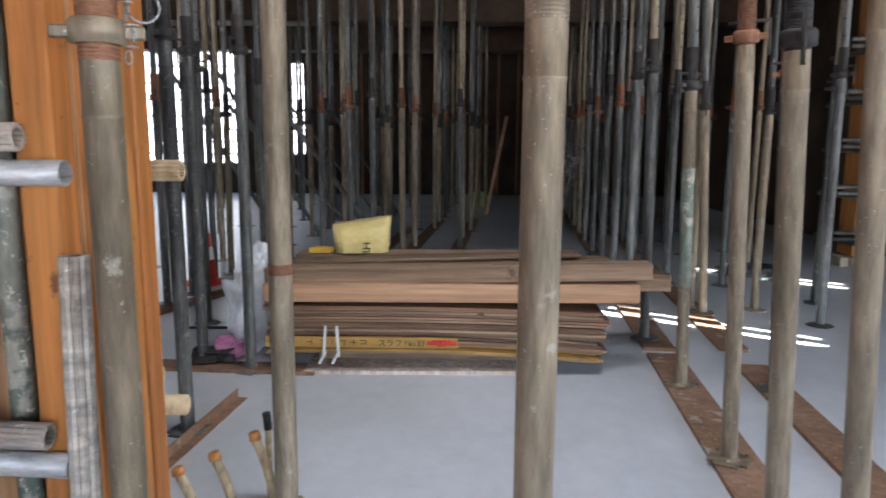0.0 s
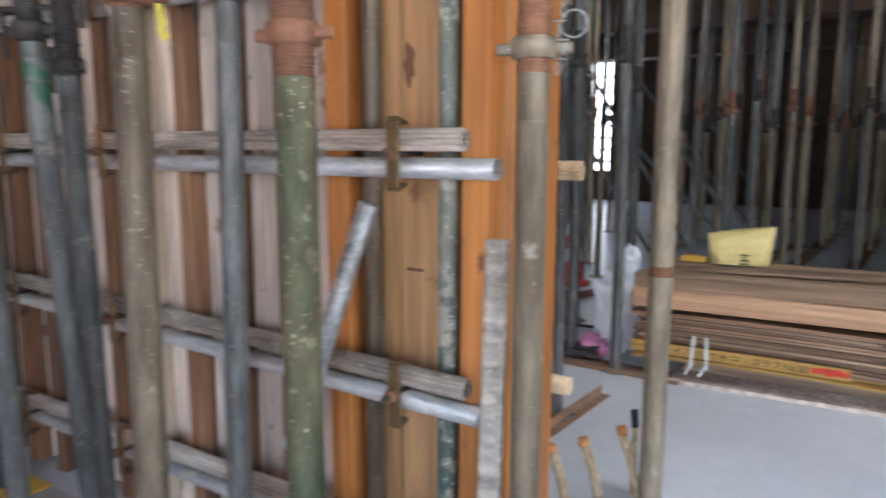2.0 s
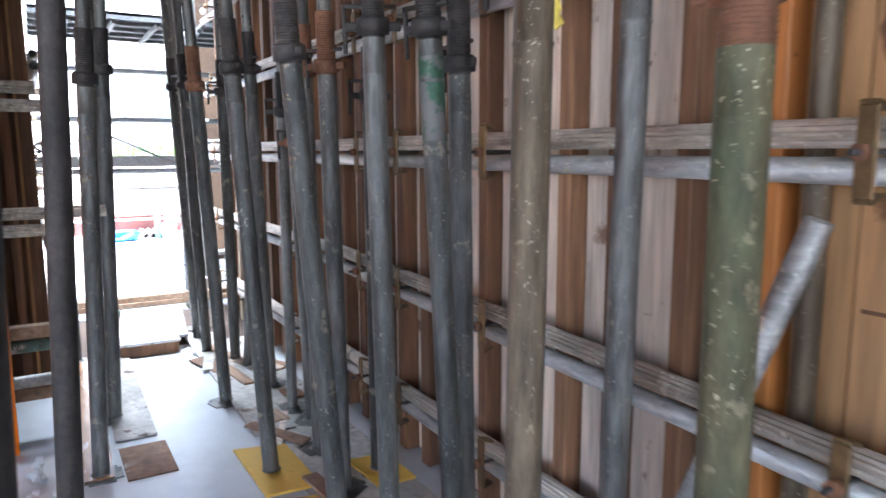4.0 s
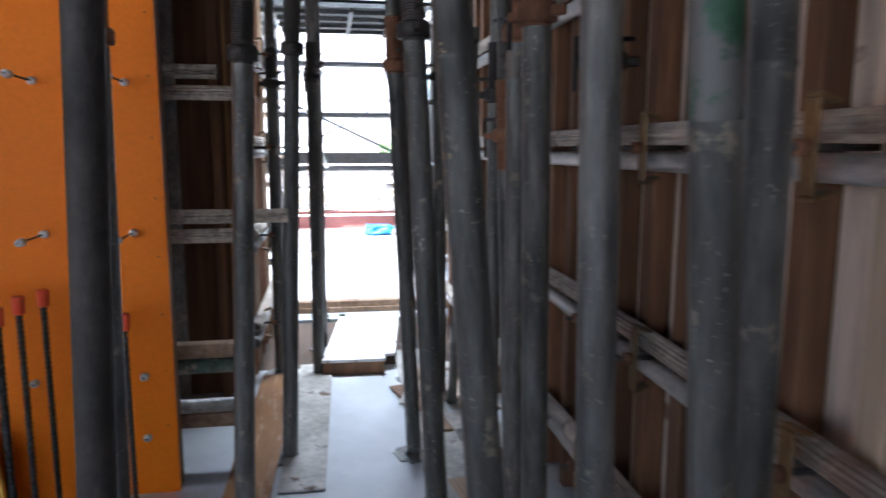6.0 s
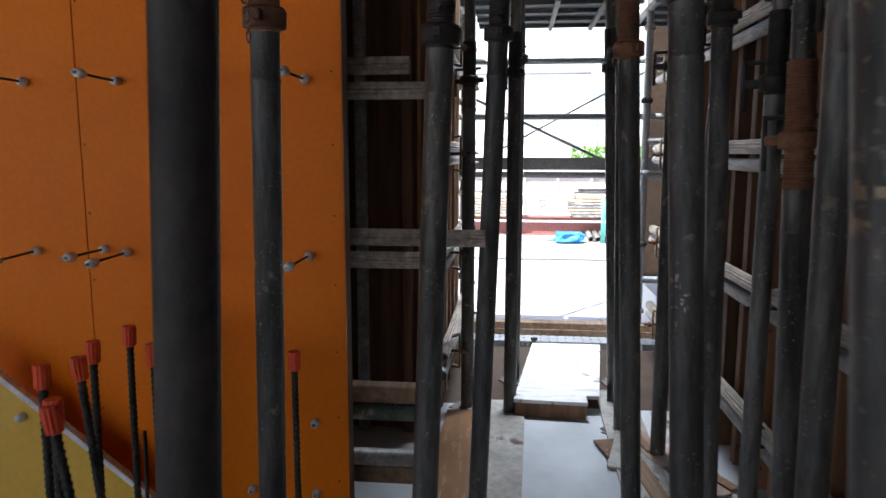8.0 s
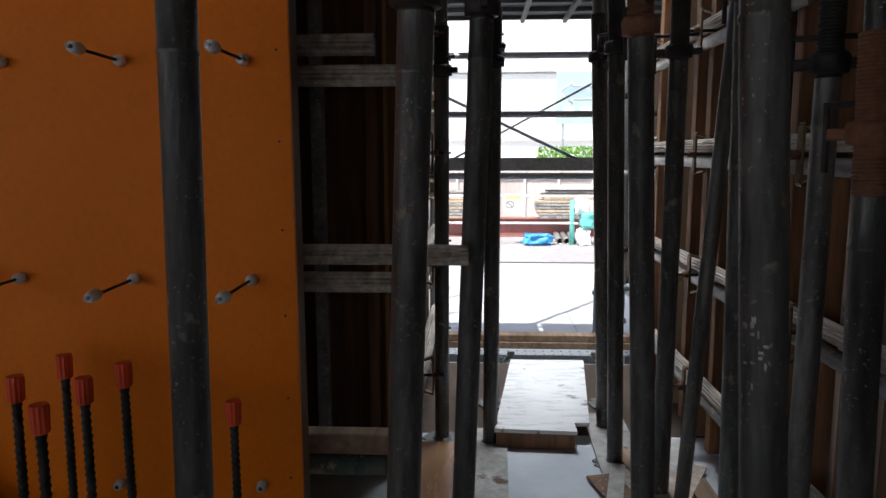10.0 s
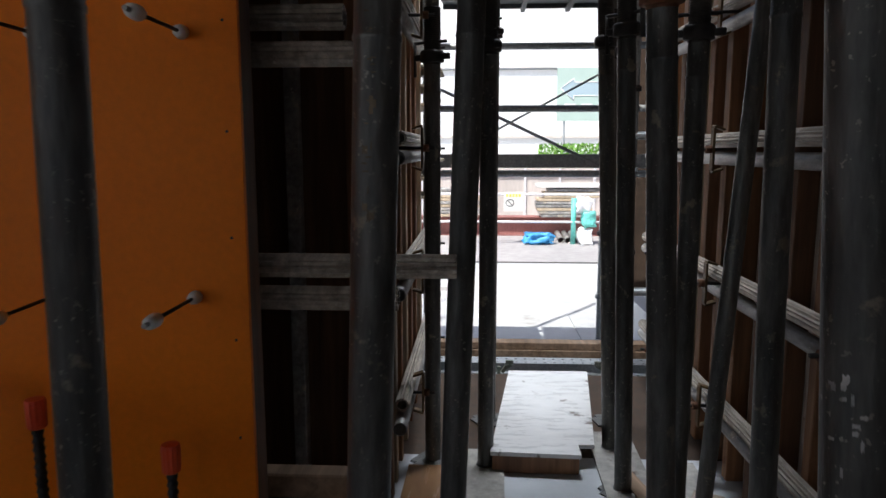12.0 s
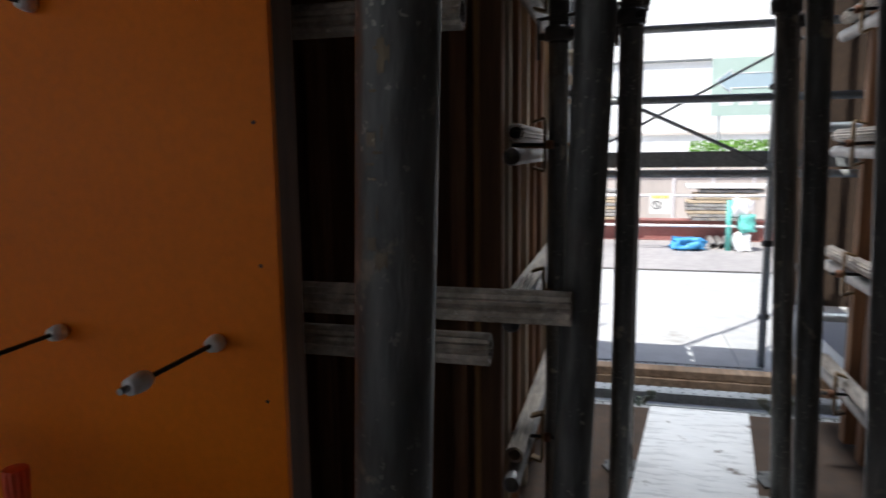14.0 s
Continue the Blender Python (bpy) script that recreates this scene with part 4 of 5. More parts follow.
# sleeved dowels by the end of the long wall
for k, (x, y, z, black) in enumerate(((-0.559, 2.566, 0.262, 0), (-0.663, 2.467, 0.235, 0), (-0.75, 2.385, 0.222, 0), (-0.53, 2.62, 0.30, 1), (-0.80, 2.32, 0.185, 1))):
    t = empty("sleeved_dowel", pose(x, y, 0, 0, 0, 0), "bent tan dowel bar with a " + ("black" if black else "orange") + " taped tip", "dowel bar", "sleeved dowels in the slab")
    pts = [Vector((0.10 - 0.04 * (1 - i / 5) ** 2 - 0.10 * i / 5 - 0.03, 0.0, z * 0.92 * i / 5)) if not black else Vector((0, 0, z * 0.85 * i / 5)) for i in range(6)]
    off = pts[-1].copy()
    off.z = 0
    pts = [p - off for p in pts]
    b = bmesh.new()
    for p0, p1 in zip(pts, pts[1:]):
        rod(b, p0, p1 + (p1 - p0) * 0.05, 0.016 if not black else 0.012, 10)
    part("sleeve", b, SLEEVE, t)
    b = bmesh.new()
    rod(b, pts[-1], pts[-1] + Vector((-0.006, 0, z * (0.10 if not black else 0.2))), 0.021 if not black else 0.0145, 7, 0.019 if not black else 0.0145)
    part("tape_tip", b, CABLE if black else CONE_ORANGE, t)

# ---------------------------------------------------------------- floor of the passage
def flat_board(name, corners, z, th, material, label, category="board", group=""):
    b = bmesh.new()
    lo = [b.verts.new((x, y, z)) for x, y in corners]
    hi = [b.verts.new((x, y, z + th)) for x, y in corners]
    b.faces.new(lo[::-1])
    b.faces.new(hi)
    n = len(lo)
    for k in range(n):
        b.faces.new((lo[k], lo[(k + 1) % n], hi[(k + 1) % n], hi[k]))
    return thing(name, b, material, label, category, group)


flat_board("yellow_plate", ((-2.95, 1.04), (-2.90, 1.24), (-2.49, 1.245), (-2.505, 1.045)), 0.0045, 0.010, YELLOW, "yellow coated plywood offcut under a prop foot", "plywood plate", "yellow offcuts on the slab")
flat_board("yellow_plate", ((-2.46, 1.02), (-2.42, 1.20), (-2.15, 1.22), (-2.16, 1.05)), 0.0045, 0.010, YELLOW, "yellow coated plywood offcut lying on the slab", "plywood plate", "yellow offcuts on the slab")
flat_board("yellow_plate", ((-2.62, 1.40), (-2.60, 1.56), (-2.36, 1.57), (-2.36, 1.42)), 0.0045, 0.010, YELLOW, "yellow coated plywood offcut close to the formwork", "plywood plate", "yellow offcuts on the slab")
flat_board("brown_floor_plank", ((-4.60, 0.47), (-4.60, 0.66), (-2.95, 0.60), (-2.95, 0.44)), 0.0005, 0.014, DAMP, "glossy orange-brown plywood strip lying along the passage", "board")
flat_board("grey_floor_plank", ((-4.75, 0.665), (-4.75, 0.84), (-3.30, 0.80), (-3.30, 0.635)), 0.0045, 0.010, DUSTY, "grey weathered board under the prop feet", "board")
flat_board("grey_floor_plank", ((-4.95, 1.20), (-4.95, 1.38), (-3.05, 1.34), (-3.05, 1.16)), 0.0045, 0.010, DUSTY, "grey weathered board under the prop feet", "board")
flat_board("brown_plate", ((-3.22, 0.64), (-3.22, 0.82), (-2.90, 0.82), (-2.90, 0.64)), 0.0005, 0.006, SILL, "dull red-brown plate under a prop foot", "plate")
for x0, x1, y0, y1, k in ((-2.9, -1.45, 1.18, 1.575, 0), (-3.95, -2.92, 1.20, 1.58, 1), (-4.70, -3.97, 1.39, 1.575, 2)):
    flat_board("thin_sheet", ((x0, y0 + 0.02 * k), (x0 + 0.01, y1), (x1, y1 - 0.01), (x1 - 0.02, y0)), 0.0003, 0.004, DUSTY, "thin dusty plywood sheet trodden flat by the formwork", "plywood sheet", "thin sheets by the long wall")
rnd = random.Random(9)
for k in range(26):
    x, y = rnd.uniform(-4.6, -1.3), rnd.uniform(1.12, 1.56)
    a = rnd.uniform(-30, 30)
    l, w = rnd.uniform(0.12, 0.42), rnd.uniform(0.03, 0.12)
    b = bmesh.new()
    add_box(b, (0, 0, 0), (l, w, 0.012), None, 0.002)
    thing("wood_scrap", b, rnd.choice((SILL, TIMBER, DUSTY, PLY_PALE)), "loose wood offcut on the dusty slab by the formwork", "wood scrap", "wood scraps by the long wall",
          at=pose(x, y, 0.0105 + 0.0004 * k, 0, 0, a))
rnd = random.Random(4)
for k in range(12):
    b = bmesh.new()
    bmesh.ops.create_icosphere(b, subdivisions=1, radius=rnd.uniform(0.012, 0.03))
    for v in b.verts:
        v.co = v.co * rnd.uniform(0.75, 1.2)
    thing("rubble_lump", b, CONCRETE, "small pale lump of concrete rubble on the slab", "rubble", "rubble by the panel", at=pose(rnd.uniform(-3.3, -2.9), rnd.uniform(0.32, 0.5), 0.018))

# stepped plywood ramp in the exit
ramp_t = empty("plywood_step", Matrix.Identity(4), "low scuffed plywood platform with a notched corner in the exit", "platform")
b = bmesh.new()
outline = [(-4.565, 0.782), (-4.55, 1.122), (-4.640, 1.122), (-4.645, 1.185), (-5.535, 1.294), (-5.53, 0.894)]
hi = [b.verts.new((x, y, 0.09)) for x, y in outline]
lo = [b.verts.new((x, y, 0.074)) for x, y in outline]
b.faces.new(hi)
b.faces.new(lo[::-1])
for k in range(6):
    b.faces.new((hi[k], lo[k], lo[(k + 1) % 6], hi[(k + 1) % 6]))
SCUFFED = surface("scuffed_white_plywood", (0.66, 0.63, 0.60), (0.82, 0.80, 0.78), 0.30, 0, 3, 30, (1, 0.25, 1), 0.1, stain=(0.22, 0.18, 0.15), stain_at=0.64, stain_scale=7, vary=0, grit=0.15)
part("top_board", b, SCUFFED, ramp_t)
for x0, x1, y0, y1 in ((-4.62, -4.572, 0.79, 1.118), (-5.51, -5.46, 0.91, 1.27)):
    b = bmesh.new()
    span_box(b, (x0, y0, 0.001), (x1, y1, 0.073), 0.003)
    part("bearer", b, BATTEN, ramp_t)

# ---------------------------------------------------------------- hall: prop field
HA = radians(-5.0)
HU, HV = Vector((math.cos(HA), math.sin(HA))), Vector((-math.sin(HA), math.cos(HA)))


def hall(u, v):
    p = Vector((1.205, 2.956)) + HU * u + HV * v
    return p.x, p.y


protos = []
for nut, mats, th in ((1.55, (STEEL, STEEL), RUST), (1.66, (STEEL, STEEL_WORN), DARKIRON), (1.48, (STEEL_WORN, STEEL), DARKIRON), (1.70, (STEEL, STEEL), DARKIRON), (1.60, (STEEL_WORN, STEEL_WORN), RUST)):
    x, y = hall(-2.25 - 0.62 * len(protos), 6.9)
    protos.append(make_prop(x, y, nut, 0.0303, mats[0], mats[1], th, spin=20 * len(protos), label="galvanised steel screw prop in the rows under the slab form"))
rnd = random.Random(21)


def stand(u, v, k=None, lean=0.4, z=0.0):
    x, y = hall(u, v)
    if -5.7 < x < -0.35 and y < 2.3:
        return
    m = pose(x, y, z, rnd.uniform(-lean, lean), rnd.uniform(-lean, lean), rnd.uniform(0, 180))
    copy_thing(protos[rnd.randrange(5) if k is None else k], m)


for v in (0.0, 0.866, 1.71, 2.56, 3.4, 4.25, 5.1, 5.95, 6.8, 7.65, 8.5, 9.35, 10.2, 11.0):
    if v > 2.0:
        stand(0.0, v, z=0.022)
        stand(0.46, v, z=0.022)
for v in (2.6, 3.5, 4.4, 5.2, 6.1, 7.0, 8.0, 9.0, 10.0, 11.0):
    stand(0.95 + rnd.uniform(-0.06, 0.06), v)
    stand(1.5 + rnd.uniform(-0.06, 0.06), v + 0.3)
for v in (-1.4, -0.3, 0.9, 2.2):
    stand(1.25, v)
    stand(2.0, v + 0.2)
for k, x, y, tilt in ((4, 1.193, 2.923, -1.9), (1, 1.312, 4.595, -1.2), (0, 1.728, 3.715, -2.4), (2, 1.915, 5.27, -3.0), (2, 1.0, 2.125, -2.2), (4, 1.12, 1.97, -2.6)):
    copy_thing(protos[k], pose(x, y, 0.022, 0, tilt, 0) @ pose(0, 0, 0, 0, 0, 37 * k))
for u, v in ((-2.25, 0.01), (-2.28, 0.80), (-2.57, 0.84), (-3.5, 2.2), (-3.53, 3.1), (-3.89, 4.08), (-2.95, 1.7), (-3.2, 1.2), (-4.2, 2.6), (-4.4, 3.6)):
    stand(u, v)
for u in (-1.53, -2.05, -2.36, -2.9, -3.5, -4.15, -4.8, -5.5, -6.2):
    for v in (2.6, 3.4, 4.25, 5.2, 6.05, 6.9, 7.75, 8.6, 9.45, 10.3, 11.1):
        if u > -2.0 and v < 5.0:
            continue
        if u == -2.05 and v < 4:
            continue
        if u < -4.4 and v < 4:
            continue
        if v == 6.9 and abs((u + 2.25) % 0.62) < 0.05:
            continue
        if rnd.random() < (0.5 if u < -4 else 0.14):
            continue
        stand(u + rnd.uniform(-0.05, 0.05), v + rnd.uniform(-0.06, 0.06))
p4 = make_prop(1.275, 3.762, 1.50, 0.0303, STEEL_WORN, STEEL, DARKIRON, lean=(0, -2.2), spin=30, label="worn steel prop with faded teal paint on its tube")
p4.matrix_world = Matrix.Translation((0, 0, 0.022)) @ p4.matrix_world
bm = bmesh.new()
lathe(bm, [(0.0304, 0.52), (0.0309, 0.525), (0.0309, 1.10), (0.0304, 1.105)], 18)
part("paint_band", bm, TEAL, p4, "faded teal paint band")
# diagonal braces among the rows
for a, b_, z0, z1 in (((-2.6, 5.4), (-3.9, 4.4), 0.0, 1.6), ((-2.2, 4.6), (-3.3, 4.5), 0.0, 1.5), ((-3.4, 6.0), (-5.2, 6.3), 0.0, 2.7), ((-3.6, 5.2), (-5.4, 5.4), 0.0, 2.6),
                      ((-3.0, 8.0), (-5.0, 8.2), 0.0, 2.4), ((-2.9, 9.0), (-4.2, 9.2), 0.0, 1.9)):
    b = bmesh.new()
    p0, p1 = hall(*a), hall(*b_)
    tube(b, (*p0, z0), (*p1, z1), 0.0243, 0.004, 12)
    thing("brace_pipe", b, STEEL, "long diagonal steel brace pipe tied between the props", "steel pipe", "diagonal braces in the hall")
# sills under the rows
for u, v0, v1, w in ((0.02, -1.6, 1.35, 0.19), (0.02, 1.45, 3.2, 0.19), (0.47, -1.2, 1.2, 0.17), (0.47, 1.5, 3.3, 0.17), (0.02, 3.4, 8.0, 0.15), (0.02, 8.1, 12.0, 0.15), (0.47, 3.4, 8.0, 0.15), (0.47, 8.1, 12.0, 0.15), (-1.53, 4.9, 8.2, 0.15), (-2.05, 4.9, 8.0, 0.15), (-2.36, 4.2, 7.0, 0.15)):
    c = [hall(u - w / 2, v0), hall(u + w / 2, v0), hall(u + w / 2, v1), hall(u - w / 2, v1)]
    flat_board("sill_board", c, 0.0005, 0.021, SILL, "brown worn sill board under a row of prop feet", "board", "sill boards in the hall")
flat_board("sill_board", ((-1.62, 3.93), (-1.60, 4.08), (-0.62, 4.03), (-0.64, 3.88)), 0.0005, 0.018, SILL, "brown worn sill board beside the bag", "board", "sill boards in the hall")
flat_board("sill_board", ((-2.35, 4.55), (-2.25, 4.47), (-1.55, 6.2), (-1.66, 6.25)), 0.0005, 0.03, SILL, "brown worn sill board under a row of prop feet", "board", "sill boards in the hall")
# steel angle on the floor
b = bmesh.new()
d = Vector((0.10, 0.80, 0)).normalized()
for off, sz in (((0, 0, 0.003), (0.05, 0.86, 0.005)), ((-0.0225, 0, 0.0275), (0.005, 0.86, 0.044))):
    add_box(b, off, sz)
thing("steel_angle", b, SILL, "brown rusty steel angle lying on the slab", "steel angle", at=pose(-0.965, 3.12, 0, 0, 0, -6.0))
b = bmesh.new()
rod(b, (-1.70, 4.75, 0.012), (-1.05, 4.78, 0.012), 0.011, 8)
thing("steel_bar", b, DARKIRON, "thin dark steel bar lying on the slab", "steel bar")

stack_before = set(bpy.data.objects)
# ---------------------------------------------------------------- plywood stack with timbers
for k, (y, l, r) in enumerate(((4.12, -0.62, 0.50), (4.62, -0.7, 0.6))):
    b = bmesh.new()
    span_box(b, (l, y - 0.04, 0.022), (r, y + 0.04, 0.08), 0.004)
    thing("stack_bearer", b, TIMBER, "timber bearer under the plywood stack", "timber", "bearers under the stack")
flat_board("base_board", ((-0.66, 3.87), (0.48, 3.905), (0.48, 4.20), (-0.66, 4.165)), 0.0005, 0.02, PLY_PALE, "flat grey board on the slab under the stack", "board")
rnd = random.Random(3)
z = 0.082
for k in range(18):
    th = 0.012 if k % 5 else 0.0135
    x0 = -0.86 + rnd.uniform(-0.03, 0.03)
    x1 = x0 + (1.80 if rnd.random() < 0.75 else 1.83)
    yf = 3.93 + rnd.uniform(-0.03, 0.035)
    b = bmesh.new()
    n = 8
    rows = []
    for i in range(n + 1):
        s = i / n
        bow = 0.028 * (1 - (2 * s - 0.7) ** 2) * (1.0 if k < 7 else 0.5)
        x = x0 + (x1 - x0) * s
        rows.append([b.verts.new((x, yy, z + bow + dz)) for yy, dz in ((yf, 0), (yf + 0.9, 0), (yf + 0.9, th), (yf, th))])
    for r0, r1 in zip(rows, rows[1:]):
        for q in range(4):
            b.faces.new((r0[q], r0[(q + 1) % 4], r1[(q + 1) % 4], r1[q]))
    b.faces.new(rows[0][::-1])
    b.faces.new(rows[-1])
    thing("plywood_sheet", b, (OCHRE if k in (1, 2) else SHEET if k % 3 else TIMBER), "used plywood form sheet bowed in the low stack", "plywood sheet", "stacked plywood sheets")
    z += th + rnd.uniform(0.001, 0.004)
top_z = z + 0.02
# written board on the stack's side
note = empty("written_board", pose(-0.42, 3.875, 0.165), "orange-yellow board with handwriting and a red mark on the stack's side", "board")
b = bmesh.new()
add_box(b, (0.075, 0, 0.02), (1.03, 0.018, 0.055), None, 0.002)
part("board", b, OCHRE, note)
cu = bpy.data.curves.new("writing", 'FONT')
cu.body = "スラブ No.83"
cu.size = 0.043
cu.extrude = 0.0004
txt = new("writing_tmp", cu)
dg = bpy.context.evaluated_depsgraph_get()
me = bpy.data.meshes.new_from_object(txt.evaluated_get(dg))
bpy.data.objects.remove(txt)
me.materials.clear()
me.materials.append(INK)
w = new("writing", me)
w.parent = note
w.matrix_local = pose(0.165, -0.0105, 0.003, 90, 0, 0)
b = bmesh.new()
for k, (dx, dz, wd, hg) in enumerate(((-0.42, 0.02, 0.03, 0.004), (-0.415, 0.03, 0.004, 0.026), (-0.37, 0.022, 0.03, 0.004), (-0.36, 0.012, 0.004, 0.022), (-0.31, 0.02, 0.004, 0.03), (-0.30, 0.03, 0.03, 0.004),
                                      (-0.20, 0.02, 0.03, 0.004), (-0.19, 0.02, 0.004, 0.03), (-0.13, 0.028, 0.03, 0.004), (-0.12, 0.012, 0.034, 0.004), (-0.08, 0.02, 0.004, 0.028),
                                      (-0.02, 0.028, 0.032, 0.004), (-0.015, 0.014, 0.004, 0.026), (0.03, 0.02, 0.034, 0.004), (0.035, 0.02, 0.004, 0.03), (0.085, 0.03, 0.03, 0.004), (0.085, 0.012, 0.03, 0.004), (0.10, 0.02, 0.004, 0.022))):
    add_box(b, (dx, -0.0098, dz), (wd, 0.001, hg))
part("brush_strokes", b, INK, note)
b = bmesh.new()
for k in range(5):
    add_box(b, (0.505 + 0.03 * (k - 2), -0.0096, 0.02 + 0.004 * (k % 2)), (0.04, 0.001, 0.036 - 0.006 * abs(k - 2)))
part("red_mark", b, REDINK, note)
for x in (-0.54, -0.47):
    b = bmesh.new()
    add_box(b, (x, 3.862, 0.19), (0.016, 0.004, 0.17), pose(0, 0, 0, 0, 4 if x < -0.5 else -3, 0).to_3x3())
    add_box(b, (x - 0.012, 3.860, 0.10), (0.014, 0.004, 0.08), pose(0, 0, 0, 0, 28, 0).to_3x3())
    thing("white_strap", b, WHITE_PLASTIC, "white plastic strap tied round the stack", "strap", "straps on the stack")


def timber(x0, x1, y, z, w, h, material, label, turn=0.0, tilt=0.0):
    b = bmesh.new()
    L = x1 - x0
    add_box(b, (0, 0, 0), (L, w, h), None, 0.005)
    for v in b.verts:
        v.co.z += 0.006 * math.sin(v.co.x * 2.2)
    thing("timber", b, material, label, "timber", "timbers on the stack", at=pose((x0 + x1) / 2, y, z + h / 2, 0, tilt, turn))


timber(-0.80, 1.02, 4.42, top_z, 0.42, 0.018, SHEET, "thin brown board on the stack", 1)
timber(-0.88, 1.14, 3.98, top_z + 0.018, 0.10, 0.10, TIMBER_NEW, "fresh pinkish squared timber with nail holes", 0.5)
timber(-0.80, 1.16, 4.12, top_z + 0.018, 0.10, 0.098, TIMBER, "grey-brown squared timber on the stack", -1)
timber(-0.78, 1.40, 4.30, top_z + 0.018, 0.12, 0.10, TIMBER, "grey-brown squared timber on the stack", 0.5)
timber(-0.74, 1.3, 4.48, top_z + 0.018, 0.12, 0.10, TIMBER, "grey-brown squared timber on the stack", 0)
timber(-0.88, 1.21, 4.02, top_z + 0.120, 0.12, 0.095, TIMBER, "weathered grey timber on top of the stack", 0.2, -1.0)
timber(-0.80, 1.02, 4.22, top_z + 0.122, 0.14, 0.09, TIMBER, "weathered grey timber on top of the stack", -0.6, -0.6)
timber(-0.55, 0.85, 4.16, top_z + 0.222, 0.14, 0.018, TIMBER, "thin grey board lying on the timbers", 1.5, -1.2)
timber(-0.80, 0.9, 4.45, top_z + 0.120, 0.20, 0.09, TIMBER, "weathered grey timber on top of the stack", 0.4)


def crumple(name, c, s, material, label, category, seed, sub=4, rough=0.25, square=0.5):
    """A soft bag: a rounded block with creases and folds."""
    b = bmesh.new()
    bmesh.ops.create_icosphere(b, subdivisions=sub, radius=1)
    for v in b.verts:
        p = v.co.normalized()
        e = 1 - square
        q = Vector([math.copysign(abs(a) ** e, a) for a in p])
        f = 1 + rough * noise.noise(p * 2.1 + Vector((seed, 0, 0))) + rough * 0.5 * abs(noise.noise(p * 5.3 + Vector((0, seed, 0))))
        v.co = Vector((q.x * s[0], q.y * s[1], q.z * s[2])) * f
    zmin = min(v.co.z for v in b.verts)
    for v in b.verts:
        v.co.z = max(v.co.z - zmin * 0.93, 0.0) if v.co.z < 0 else v.co.z - zmin * 0.93
    for f in b.faces:
        f.smooth = True
    return thing(name, b, material, label, category, at=Matrix.Translation(c))


sack_z = top_z + 0.215
b = bmesh.new()
cols, rings_ = 20, []
for zi in range(9):
    h = zi / 8
    row = []
    for k in range(cols):
        a = 2 * math.pi * k / cols
        cx_, sy_ = math.cos(a), math.sin(a)
        px_ = math.copysign(abs(cx_) ** 0.35, cx_) * (0.155 + 0.02 * h)
        py_ = math.copysign(abs(sy_) ** 0.45, sy_) * (0.115 - 0.07 * h ** 4)
        top_ = 0.185 + 0.022 * (px_ / 0.155)
        q = Vector((px_, py_, h * top_))
        crease = 0.012 * noise.noise(Vector((px_ * 14, py_ * 14, h * 3.1))) + 0.010 * abs(noise.noise(Vector((px_ * 25 + 3, h * 6, py_ * 9))))
        row.append(b.verts.new(q + Vector((crease * cx_, crease * sy_, 0.6 * crease if zi else 0))))
    rings_.append(row)
for r0, r1 in zip(rings_, rings_[1:]):
    for k in range(cols):
        b.faces.new((r0[k], r0[(k + 1) % cols], r1[(k + 1) % cols], r1[k]))
cap_ends(b, rings_)
sack = thing("paper_sack", b, SACK, "half-full creased yellow paper sack on top of the timbers", "sack", at=pose(-0.415, 4.45, sack_z, 0, 0, 6))
b = bmesh.new()
for dx, dz, wd, hg in ((0.03, 0.06, 0.04, 0.006), (0.03, 0.045, 0.006, 0.03), (0.03, 0.03, 0.045, 0.006), (0.045, 0.02, 0.006, 0.03), (0.02, 0.01, 0.03, 0.006)):
    add_box(b, (dx, -0.122, dz), (wd, 0.006, hg))
part("printed_marks", b, INK, sack)
flat_board("orange_offcut", ((-0.72, 4.36), (-0.70, 4.44), (-0.58, 4.42), (-0.59, 4.35)), sack_z - 0.002, 0.03, YELLOW, "orange-yellow offcut beside the sack", "board")
crumple("plastic_bag", (-1.02, 4.22, 0.019), (0.13, 0.11, 0.22), PLASTIC_BAG, "white plastic bag of rubbish with knotted top", "plastic bag", 8, rough=0.5, square=0.3)
crumple("plastic_bag", (-0.98, 4.26, 0.36), (0.05, 0.04, 0.12), PLASTIC_BAG, "knotted top of a white plastic bag", "plastic bag", 5, rough=0.6, square=0.2)
crumple("pink_wrapper", (-1.13, 4.08, 0.019), (0.07, 0.05, 0.045), PINK, "crumpled pink plastic wrapper on the sill board", "wrapper", 2, rough=0.6)
crumple("plastic_bag", (-0.82, 4.30, 0.0), (0.10, 0.10, 0.12), PLASTIC_BAG, "small white plastic bag beside the stack", "plastic bag", 13, rough=0.5, square=0.3)
crumple("scrap_clump", (-1.20, 4.02, 0.019), (0.10, 0.06, 0.03), DARKIRON, "small heap of dark scraps on the sill board", "rubbish", 6, rough=0.7)

for ob in set(bpy.data.objects) - stack_before:
    if ob.parent is None:
        ob.matrix_world = Matrix.Translation((-0.04, 0.03, 0)) @ ob.matrix_world

